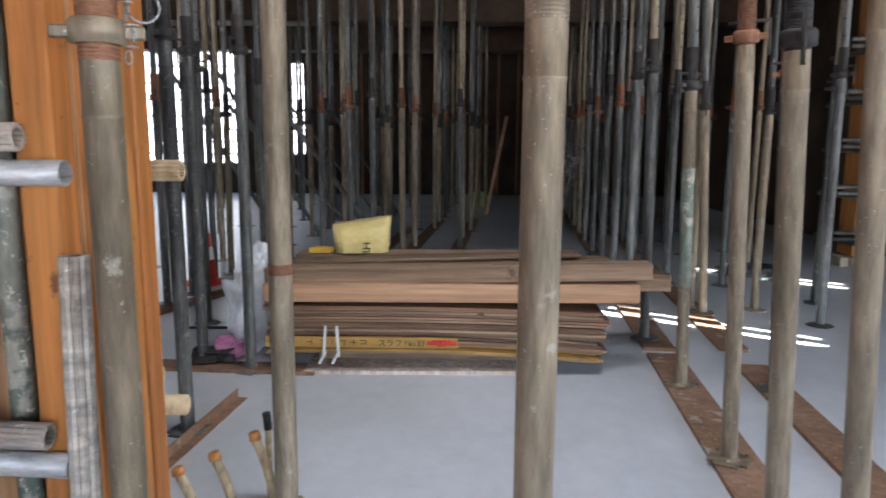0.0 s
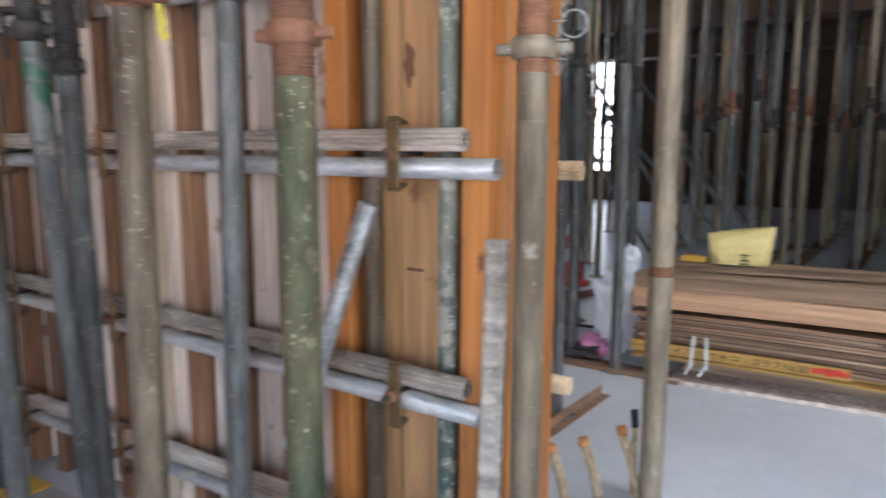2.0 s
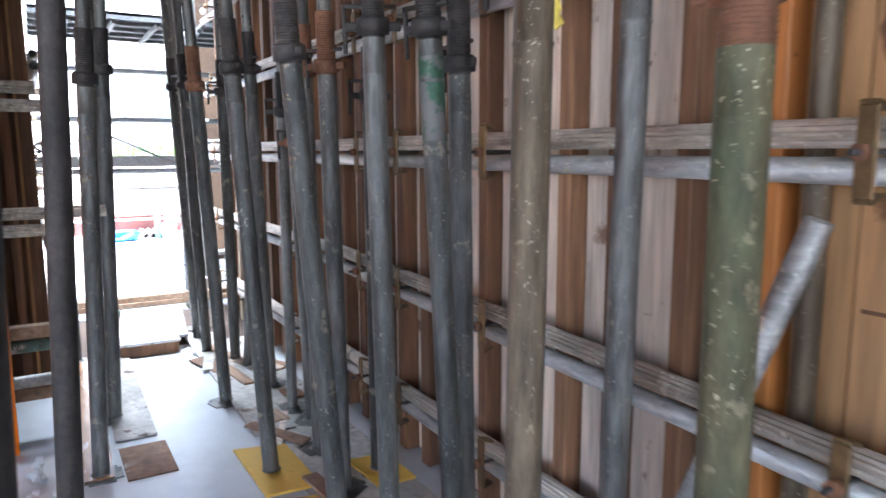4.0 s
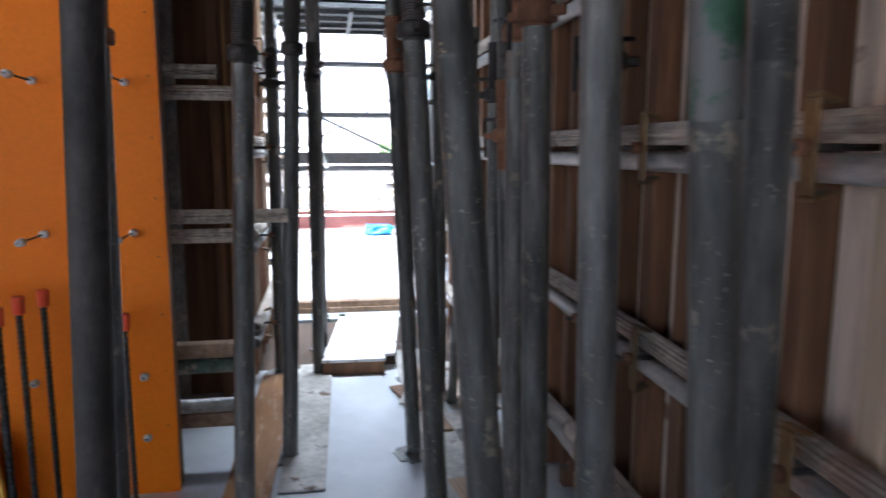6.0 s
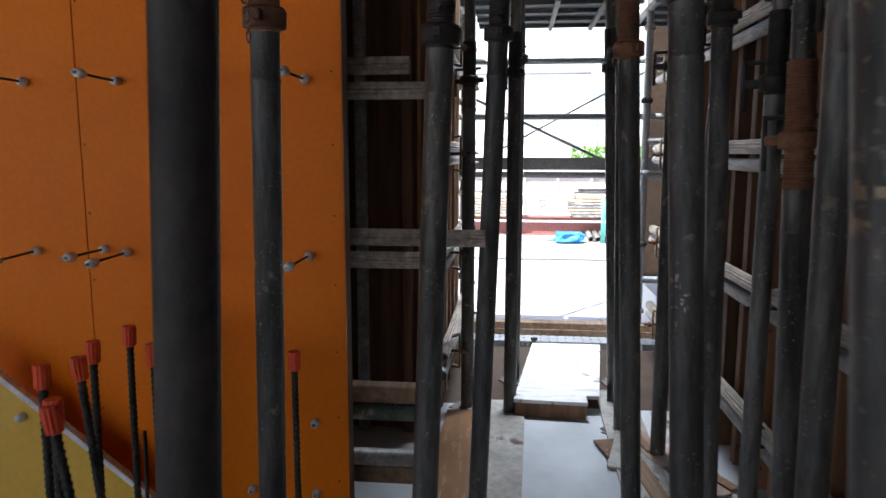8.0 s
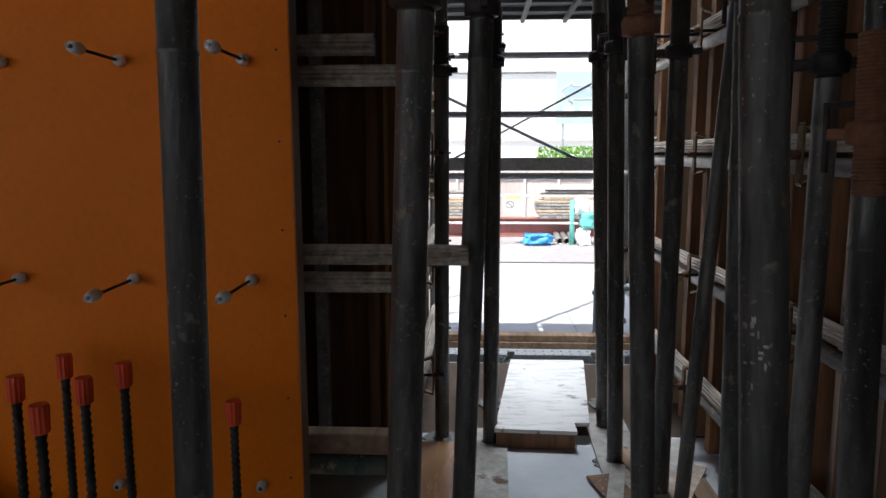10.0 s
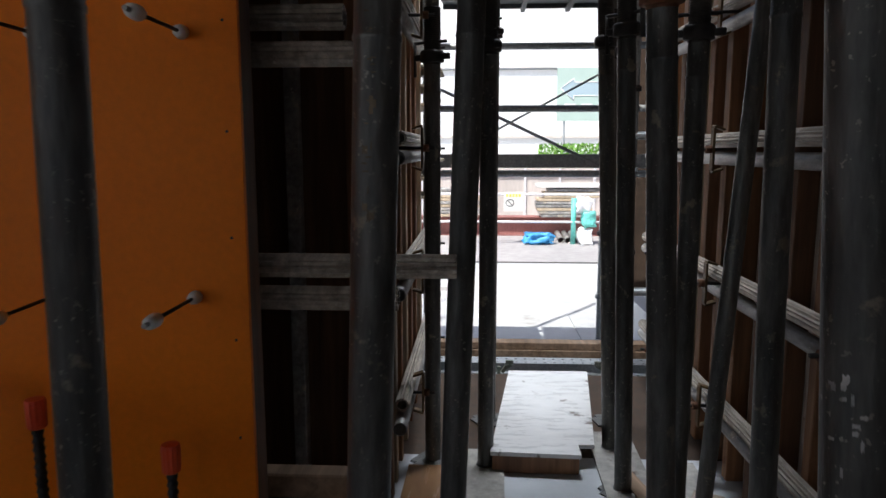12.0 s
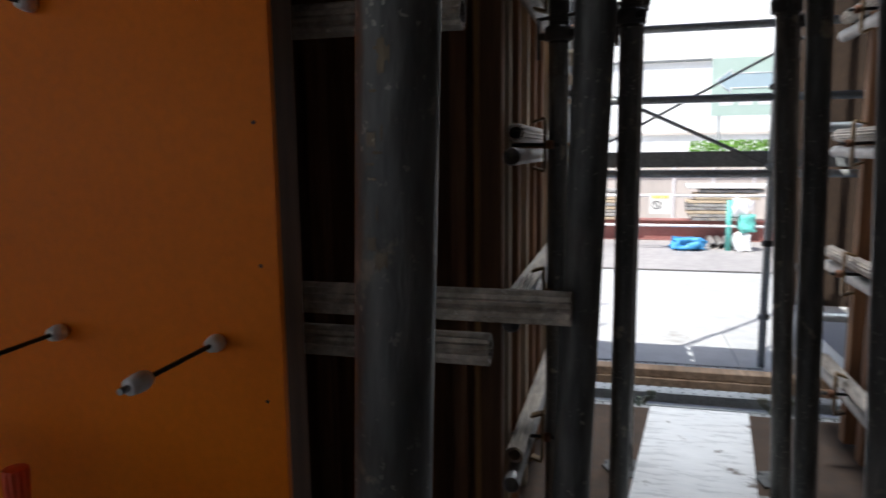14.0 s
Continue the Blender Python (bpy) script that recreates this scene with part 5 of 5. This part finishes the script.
# fan on a stand, green box, leaning timber, cone, cables
fx, fy = 1.64, 9.7
fan = empty("stand_fan", pose(fx, fy, 0, 0, 0, 15), "large grey industrial fan on a blue tripod stand", "fan")
for a in (90, 210, 330):
    b = bmesh.new()
    rod(b, (0, 0, 0.75), (0.38 * math.cos(radians(a)), 0.38 * math.sin(radians(a)), 0.0), 0.013, 8)
    part("leg", b, TEAL, fan)
b = bmesh.new()
rod(b, (0, 0, 0.70), (0, 0, 1.0), 0.016, 8)
part("pole", b, FAN_GREY, fan)
b = bmesh.new()
for r in (0.06, 0.12, 0.18, 0.23):
    for dy in (-0.07, 0.07):
        pts = [Vector((r * math.cos(2 * math.pi * i / 24), dy * (1.2 - r * 1.5), 1.0 + r * math.sin(2 * math.pi * i / 24))) for i in range(24)]
        for i in range(24):
            rod(b, pts[i], pts[(i + 1) % 24], 0.003, 4)
for i in range(20):
    a = 2 * math.pi * i / 20
    rod(b, (0, -0.08, 1.0), (0.23 * math.cos(a), -0.05, 1.0 + 0.23 * math.sin(a)), 0.002, 4)
part("guard", b, FAN_GREY, fan)
b = bmesh.new()
for i in range(3):
    add_box(b, Vector((0.11 * math.cos(i * 2.094), 0, 1.0 + 0.11 * math.sin(i * 2.094))), (0.19, 0.012, 0.13), pose(0, 0, 0, 20, -math.degrees(i * 2.094), 0).to_3x3(), 0.004)
part("blades", b, FAN_GREY, fan)
b = bmesh.new()
span_box(b, (0.40, 13.4, 0), (0.65, 13.65, 0.26), 0.01)
gb = thing("plastic_crate", b, GREENBOX, "pale green plastic crate on the slab", "crate")
b = bmesh.new()
span_box(b, (0.395, 13.395, 0.262), (0.655, 13.655, 0.285), 0.004)
part("rim", b, GREENBOX, gb)
b = bmesh.new()
add_box(b, (0, 0, 0.85), (0.05, 0.05, 1.7), None, 0.004)
thing("leaning_timber", b, TIMBER_NEW, "long pale timber leaning slantwise against a prop", "timber", at=pose(0.62, 12.1, 0, 0, 11, 0))
b = bmesh.new()
prof = [(0.16, 0), (0.16, 0.03), (0.11, 0.03), (0.03, 0.70), (0.0, 0.70)]
lathe(b, prof, 20)
cone = thing("traffic_cone", b, CONE_RED, "red and white traffic cone beyond the props", "traffic cone", at=pose(-2.08, 6.2, 0))
for z0, z1 in ((0.22, 0.33), (0.45, 0.56)):
    b = bmesh.new()
    lathe(b, [(0.11 - 0.08 * (z0 - 0.03) / 0.67 + 0.002, z0), (0.11 - 0.08 * (z1 - 0.03) / 0.67 + 0.002, z1)], 20)
    part("white_band", b, WHITE_PLASTIC, cone)
b = bmesh.new()
pts = [Vector((2.95 + 0.28 * math.cos(a * 0.9) * (1 + 0.2 * math.sin(a * 0.37)), 6.9 + 0.2 * math.sin(a * 0.9), 0.01 + 0.0012 * a)) for a in range(60)]
for p0, p1 in zip(pts, pts[1:]):
    rod(b, p0, p1, 0.009, 5)
thing("cable_coil", b, CABLE, "heap of black cable on the slab", "cable")

# form wall with an orange end post in the right part of the hall
cx, cy = 4.2, 7.42
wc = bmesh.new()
# panel and battens use the shade-darkened brown as well
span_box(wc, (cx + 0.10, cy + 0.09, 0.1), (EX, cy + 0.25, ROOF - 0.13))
wc = thing("wall_side_formwork", wc, SHADED_FORM, "timber wall formwork with an orange end post", "wall", kind="structure")
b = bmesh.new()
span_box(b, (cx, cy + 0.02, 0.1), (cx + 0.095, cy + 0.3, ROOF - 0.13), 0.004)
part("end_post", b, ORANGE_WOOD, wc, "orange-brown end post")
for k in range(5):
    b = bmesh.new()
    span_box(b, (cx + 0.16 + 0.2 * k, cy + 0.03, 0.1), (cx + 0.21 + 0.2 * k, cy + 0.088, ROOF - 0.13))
    part("batten", b, SHADED_FORM, wc)


def side_pipe(p0, p1, label):
    b = bmesh.new()
    tube(b, p0, p1, 0.0243, 0.0035, 16)
    return thing("waler_pipe", b, STEEL, label, "steel pipe", "waler pipes of the side formwork")


for z in (0.28, 0.75, 1.22, 1.70, 2.2):
    for dz in (0, 0.065):
        side_pipe((cx - 0.22, cy - 0.01, z + dz), (EX - 0.02, cy - 0.01, z + dz), "dark grey pipe waler across the side formwork")
    side_pipe((cx - 0.03, cy - 0.2, z - 0.04), (cx - 0.03, cy + 0.7, z - 0.04), "dark grey pipe waler clamping the end post")
for k in range(3):
    b = bmesh.new()
    span_box(b, (cx - 0.15 + 0.13 * k, cy - 0.05, 0.0), (cx - 0.06 + 0.13 * k, cy + 0.4, 0.098), 0.004)
    thing("packing_block", b, BATTEN_PALE, "pale timber packing block under the form wall", "timber block", "packing under the form wall")

# hall side of the west and north walls: battens and walers far off
for name_, pts in (("north", [((-4.8 + 0.45 * k, NY - 0.03), (0.06, 0.058)) for k in range(20)]), ("west", [((WX + 0.03, 3.0 + 0.45 * k), (0.058, 0.06)) for k in range(30)])):
    b = bmesh.new()
    for (x, y), (sx, sy) in pts:
        if (SL - 0.05 < x < SR + 0.05 or x < OR + 0.05) and name_ == "north":
            continue
        add_box(b, (x, y, (ROOF - 0.15) / 2), (sx, sy, ROOF - 0.15))
    thing("trim_battens_" + name_, b, BATTEN, "rows of timber battens on the far form wall", "batten", kind="structure")

# scaffold in the far opening
G4 = "scaffold pipes in the far opening"
for x in (-7.0, -6.2, -5.4, -3.6):
    b = bmesh.new()
    tube(b, (x, NY + 0.8, -0.45), (x, NY + 0.8, 5), 0.0243, 0.003, 10)
    thing("scaffold_pipe", b, SCAFFOLD, "grey scaffold standard outside the far opening", "scaffold pipe", G4)
for z in (0.9, 1.2, 1.5, 1.8, 2.2, 2.6, 3.0):
    b = bmesh.new()
    tube(b, (-7.8, NY + 0.85, z), (-3.0, NY + 0.85, z), 0.0243, 0.003, 10)
    thing("scaffold_pipe", b, SCAFFOLD, "grey scaffold rail outside the far opening", "scaffold pipe", G4)
def building(lo, hi, face, label):
    """A plain block with a roof slab and string courses; face: the x or y of the face that is seen."""
    w = empty("white_building", Matrix.Identity(4), label, "building")
    b = bmesh.new()
    span_box(b, lo, hi)
    part("wall", b, FACADE, w)
    b = bmesh.new()
    span_box(b, (lo[0] - 0.2, lo[1] - 0.2, hi[2] + 0.002), (hi[0] + 0.2, hi[1] + 0.2, hi[2] + 0.4))
    part("roof", b, FACADE, w)
    for z in (1.62, 3.9, 6.5):
        b = bmesh.new()
        if face == "x":
            span_box(b, (hi[0] + 0.002, lo[1], z), (hi[0] + 0.1, hi[1], z + 0.08))
        else:
            span_box(b, (lo[0], lo[1] - 0.1, z), (hi[0], lo[1] - 0.002, z + 0.08))
        part("string_course", b, HOARDING, w)
    return w


building((-30, 30, -0.45), (20, 30.5, 14), "y", "sunlit white building beyond the yard")

# ---------------------------------------------------------------- outside the exit: scaffold
G5 = "scaffold outside the exit"


def spipe(p0, p1, label, r=0.0243):
    b = bmesh.new()
    tube(b, p0, p1, r, 0.003, 12)
    return thing("scaffold_pipe", b, SCAFFOLD, label, "scaffold pipe", G5)


for x in (-6.25, -7.15):
    for y in (-1.3, 0.42, 1.64, 3.3):
        s = spipe((x, y, -0.45), (x, y, 5.5), "zinc scaffold standard with coupling collars outside the exit")
        for z in (0.15, 0.62, 1.1, 1.58, 2.05):
            b = bmesh.new()
            rings = lathe(b, [(0.0245, z - 0.03), (0.038, z - 0.025), (0.038, z + 0.0), (0.0245, z + 0.01)], 10, Matrix.Translation((x, y, 0)))
            part("collar", b, DARKIRON if z in (0.62, 1.58) else SCAFFOLD, s)
for x, z in ((-7.15, 1.945), (-7.15, 1.51), (-7.15, 1.045), (-6.25, 0.36), (-6.25, 1.30)):
    if x == -6.25:
        spipe((x, -3.0, z), (x, 0.42, z), "horizontal zinc scaffold rail")
        spipe((x, 1.64, z), (x, 5.0, z), "horizontal zinc scaffold rail")
    else:
        spipe((x, -3.0, z), (x, 5.0, z), "horizontal zinc guard rail of the scaffold")
b = bmesh.new()
span_box(b, (-7.22, -3.0, 1.085), (-7.18, 5.0, 1.185), 0.003)
thing("toe_board", b, SCAFFOLD, "grey flat guard board along the scaffold", "board")
spipe((-7.19, 0.45, 1.65), (-7.19, 1.70, 1.06), "thin zinc cross brace of the scaffold", 0.012)
spipe((-7.20, 0.45, 1.14), (-7.20, 1.80, 1.865), "thin zinc cross brace of the scaffold", 0.008)
b = bmesh.new()
span_box(b, (-6.26, -2.5, 0.012), (-6.17, 4.0, 0.055), 0.004)
thing("long_timber", b, TIMBER, "long weathered timber lying across the exit", "timber", "timbers across the exit")
b = bmesh.new()
span_box(b, (-6.25, -2.5, -0.034), (-6.16, 4.0, 0.010), 0.004)
thing("long_timber", b, TIMBER, "long weathered timber lying across the exit", "timber", "timbers across the exit")


def deck(x0, x1, y0, y1, z):
    d = empty("scaffold_deck", Matrix.Translation((0, 0, z)), "perforated zinc scaffold deck board", "scaffold deck", "scaffold decks")
    b = bmesh.new()
    span_box(b, (x0, y0, -0.02), (x1, y1, 0))
    # upper boards get the copy with shade in its colour
    part("plate", b, DECK if z < 1 else DECK_SHADED, d)
    b = bmesh.new()
    n = 4
    for i in range(int((y1 - y0) / 0.06)):
        for j in range(n):
            rod(b, (x0 + (x1 - x0) * (j + 0.5) / n, y0 + 0.03 + 0.06 * i, 0.0), (x0 + (x1 - x0) * (j + 0.5) / n, y0 + 0.03 + 0.06 * i, 0.001), 0.009, 6)
    tagged(part("holes", b, CABLE, d), kind="stuff")
    for x in (x0 + 0.01, x1 - 0.01):
        b = bmesh.new()
        span_box(b, (x - 0.01, y0, -0.05), (x + 0.01, y1, 0.004))
        part("edge_rail", b, SCAFFOLD if z < 1 else DECK_SHADED, d)
    return d


for z in (-0.12, 2.25):
    for y0 in (-1.25, 0.47, 1.69) if z < 0 else (-1.25, 0.47, 1.69):
        for x0 in (-6.12, -6.56, -6.86) if z < 0 else (-6.26, -6.55, -6.84, -7.13):
            if x0 > -6.2 and z < 0:
                deck(x0, x0 + 0.28, y0, y0 + (1.68 if y0 < 0 else 1.13), z)
            else:
                deck(x0 - 0.02, x0 + 0.26, y0, y0 + (1.68 if y0 < 0 else 1.13), z)
for y in (-1.3, 0.42, 1.64, 3.3):
    spipe((-6.0, y, 2.165), (-7.2, y, 2.165), "zinc scaffold transom under the deck")
    spipe((-6.25, y, -0.21), (-7.15, y, -0.21), "zinc scaffold transom under the deck")
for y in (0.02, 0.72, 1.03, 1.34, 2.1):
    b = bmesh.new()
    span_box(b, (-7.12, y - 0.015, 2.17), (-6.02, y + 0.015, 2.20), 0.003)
    thing("deck_bearer", b, DECK_SHADED, "slim grey steel bearer under the upper scaffold deck", "bearer", "bearers of the upper deck")
# curved dark green brackets by the timber
for y in (0.86, 1.50):
    b = bmesh.new()
    for k in range(7):
        a = math.pi * k / 6
        add_box(b, (-6.02, y + 0.06 * math.cos(a), -0.02 - 0.05 * math.sin(a)), (0.02, 0.045, 0.02), pose(0, 0, 0, math.degrees(a)).to_3x3())
    thing("deck_bracket", b, TEAL, "dark green curved deck bracket at the exit", "bracket", "deck brackets")
b = bmesh.new()
span_box(b, (-5.80, -1.0, -0.45), (-5.76, 3.0, -0.02))
thing("slab_edge_board", b, BATTEN, "dark board along the slab edge", "board")
# stacks of boards on the scaffold to both sides of the exit
for y0, z0, n in ((-0.05, 0.5, 3), (-0.02, 0.95, 3), (-0.02, 1.45, 3)):
    for k in range(n):
        b = bmesh.new()
        span_box(b, (-6.35, y0 - 0.5, z0 + 0.1 * k), (-5.85, y0 + 0.50 + 0.02 * k, z0 + 0.1 * k + 0.016), 0.002)
        thing("protruding_board", b, BATTEN_PALE, "pale board end sticking out beside the exit", "board", "boards beside the exit", at=pose(0, 0, 0))

# ---------------------------------------------------------------- yard
GZ = -0.45
OX = -14.3
building((-60, -40, GZ), (-26, 60, 9), "x", "tall sunlit white building across the yard")
fence = empty("hoarding", pose(-17.2, 0, GZ), "beige steel site hoarding of ribbed panels", "fence")
for k in range(26):
    b = bmesh.new()
    y = -8 + 0.75 * k
    span_box(b, (-0.02, y + 0.004, 0.05), (0.02, y + 0.746, 1.43), 0.004)
    part("fence_panel", b, HOARDING, fence)
    b = bmesh.new()
    span_box(b, (0.021, y - 0.025, 0), (0.06, y + 0.025, 1.45), 0.003)
    part("rib", b, WHITE_EDGE, fence)
b = bmesh.new()
rod(b, (0.085, -8, 1.2), (0.085, 11.5, 1.2), 0.024, 8)
part("rail", b, SCAFFOLD, fence)
b = bmesh.new()
span_box(b, (-17.0, -8, GZ - 0.02), (-12.30, 11.5, GZ + 0.004))
thing("pavement", b, PAVING, "pinkish-grey asphalt strip along the hoarding", "pavement", kind="structure")
b = bmesh.new()
span_box(b, (-12.295, -8, GZ - 0.02), (-12.20, 11.5, GZ + 0.006))
thing("drain_slot", b, DARKIRON, "dark iron drain slot along the asphalt strip", "drain", kind="structure")
for k in range(7):
    b = bmesh.new()
    span_box(b, (-8.9, -3.0 + 1.55 * k, GZ - 0.01), (-7.45, -1.465 + 1.55 * k, GZ + 0.012), 0.002)
    thing("steel_road_plate", b, YARD, "dusty pale steel road plate on the yard", "steel plate", "road plates beside the scaffold")
beam = empty("steel_beam", pose(-15.6, 0, GZ), "long red-oxide steel beam lying in the yard", "steel beam")
for lo, hi, nm in (((-0.15, -7, 0.0), (0.15, 11, 0.02), "flange"), ((-0.15, -7, 0.36), (0.15, 11, 0.38), "flange"), ((-0.01, -7, 0.02), (0.01, 11, 0.36), "web")):
    b = bmesh.new()
    span_box(b, lo, hi)
    part(nm, b, RED_STEEL, beam)
rnd = random.Random(12)
for k in range(9):
    for y0 in (1.95, 3.3, -0.2):
        b = bmesh.new()
        dy = rnd.uniform(-0.12, 0.12)
        span_box(b, (-15.75, y0 + dy, GZ + 0.382 + 0.062 * k), (-15.3, y0 + 1.05 + dy, GZ + 0.382 + 0.062 * k + 0.05), 0.006)
        thing("stored_board", b, BATTEN_PALE if rnd.random() < 0.6 else ZINC, "board in a stack stored in the yard", "board", "stacked boards in the yard")
b = bmesh.new()
span_box(b, (-15.8, 1.85, GZ + 0.95), (-15.25, 4.6, GZ + 1.02), 0.01)
thing("white_sheet", b, WHITE_PLASTIC, "white sheet lying over the stored boards", "sheet")
crumple("tarpaulin", (OX, 1.80, GZ), (0.15, 0.22, 0.085), BLUE, "crumpled blue tarpaulin on the yard", "tarpaulin", 4, rough=0.6)
for k in range(4):
    b = bmesh.new()
    tube(b, (OX - 0.1, 2.22 + 0.13 * k, GZ + 0.056), (OX - 1.2, 2.22 + 0.13 * k + 0.05, GZ + 0.056), 0.055, 0.008, 14)
    thing("plastic_pipe", b, ZINC, "grey pipe lying in the yard", "pipe", "pipes in the yard")
b = bmesh.new()
rod(b, (OX, 2.42, GZ), (OX, 2.42, GZ + 0.82), 0.045, 10)
thing("barrier_post", b, TEAL_PAINT, "teal painted barrier post in the yard", "post")
for k, (y, z) in enumerate(((2.62, 0.0), (2.68, 0.30), (2.58, 0.55))):
    crumple("cloth_sack", (OX + 0.05, y, GZ + z), (0.11, 0.12, 0.13), TEAL_PAINT if k % 2 else PLASTIC_BAG, "teal and white cloth sack by the post", "sack", 20 + k, sub=3, rough=0.5)
for z in (0.13, 0.62):
    b = bmesh.new()
    rod(b, (OX + 0.02, -4, GZ + z + 0.27), (OX + 0.02, 6, GZ + z + 0.27), 0.022, 8)
    thing("barrier_rail", b, WHITE_EDGE, "white barrier rail in the yard", "rail", "barrier rails")
notice = empty("notice_board", pose(OX + 0.045, 1.35, GZ + 0.76), "white notice board with a yellow header on the barrier", "notice board")
b = bmesh.new()
span_box(b, (0, -0.17, -0.17), (0.012, 0.17, 0.17), 0.002)
part("board", b, WHITE_PLASTIC, notice)
b = bmesh.new()
for k in range(5):
    add_box(b, (0.014, -0.11 + 0.055 * k, 0.11), (0.002, 0.04, 0.05))
part("header_marks", b, NOTICE_YELLOW, notice)
b = bmesh.new()
pts = [Vector((0.014, -0.06 + 0.07 * math.cos(a), -0.02 + 0.06 * math.sin(a))) for a in (2 * math.pi * i / 16 for i in range(16))]
for i in range(16):
    rod(b, pts[i], pts[(i + 1) % 16], 0.006, 5)
rod(b, (0.014, -0.11, 0.03), (0.014, -0.01, -0.07), 0.006, 5)
part("symbol", b, INK, notice)
# road sign beyond the hoarding
sign = empty("road_sign", pose(-22.0, 2.95, -0.22), "pale green road sign with a double-headed arrow", "sign")
b = bmesh.new()
span_box(b, (-0.02, -0.02, 2.25), (0.02, 2.15, 3.72), 0.004)
part("plate", b, SIGN_GREEN, sign)
b = bmesh.new()
arrow = [(0.08, 3.15), (0.45, 3.42), (0.45, 3.32), (1.6, 3.32), (1.6, 3.42), (1.97, 3.15), (1.6, 2.82), (1.6, 2.95), (0.45, 2.95), (0.45, 2.82)]
b.faces.new([b.verts.new((0.025, y, z)) for y, z in arrow])
part("arrow", b, SIGN_BLUE, sign)
b = bmesh.new()
for k in range(10):
    p0, p1 = arrow[k], arrow[(k + 1) % 10]
    rod(b, (0.028, *p0), (0.028, *p1), 0.012, 4)
part("arrow_outline", b, WHITE_EDGE, sign)
b = bmesh.new()
for k in range(4):
    add_box(b, (0.024, 0.35 + 0.47 * k, 2.62), (0.006, 0.32, 0.22))
part("text_blocks", b, WHITE_EDGE, sign)
for y in (0.2, 1.9):
    b = bmesh.new()
    rod(b, (-0.05, y, GZ + 0.22), (-0.05, y, 3.6), 0.04, 10)
    part("pole", b, SCAFFOLD, sign)
b = bmesh.new()
rod(b, (0.0, -9.0, 3.68), (0.0, -0.03, 3.70), 0.035, 8)
part("arm", b, SCAFFOLD, sign, "thin grey gantry arm")
# hedge behind the hoarding: clumps of small leaves
b = bmesh.new()
rnd = random.Random(30)
for k in range(9000):
    c = Vector((-19.0 + rnd.gauss(0, 0.25), rnd.uniform(2.2, 7.0), rnd.uniform(0.3, 1.36) ))
    q = Euler((rnd.uniform(0, 6.3), rnd.uniform(0, 6.3), rnd.uniform(0, 6.3))).to_matrix()
    s = rnd.uniform(0.05, 0.10)
    b.faces.new([b.verts.new(c + q @ Vector(p) * s) for p in ((-0.5, 0, 0), (0, 0.32, 0.05), (0.6, 0, 0), (0, -0.32, 0.05))])
thing("hedge", b, LEAF, "bright green clipped hedge rising above the hoarding", "hedge", kind="stuff")
b = bmesh.new()
for y in (2.6, 3.8, 5.0, 6.2):
    rod(b, (-19.0, y, GZ), (-19.0, y, 0.9), 0.05, 7, 0.03)
thing("hedge_stems", b, BATTEN, "woody stems of the hedge", "hedge", kind="stuff")
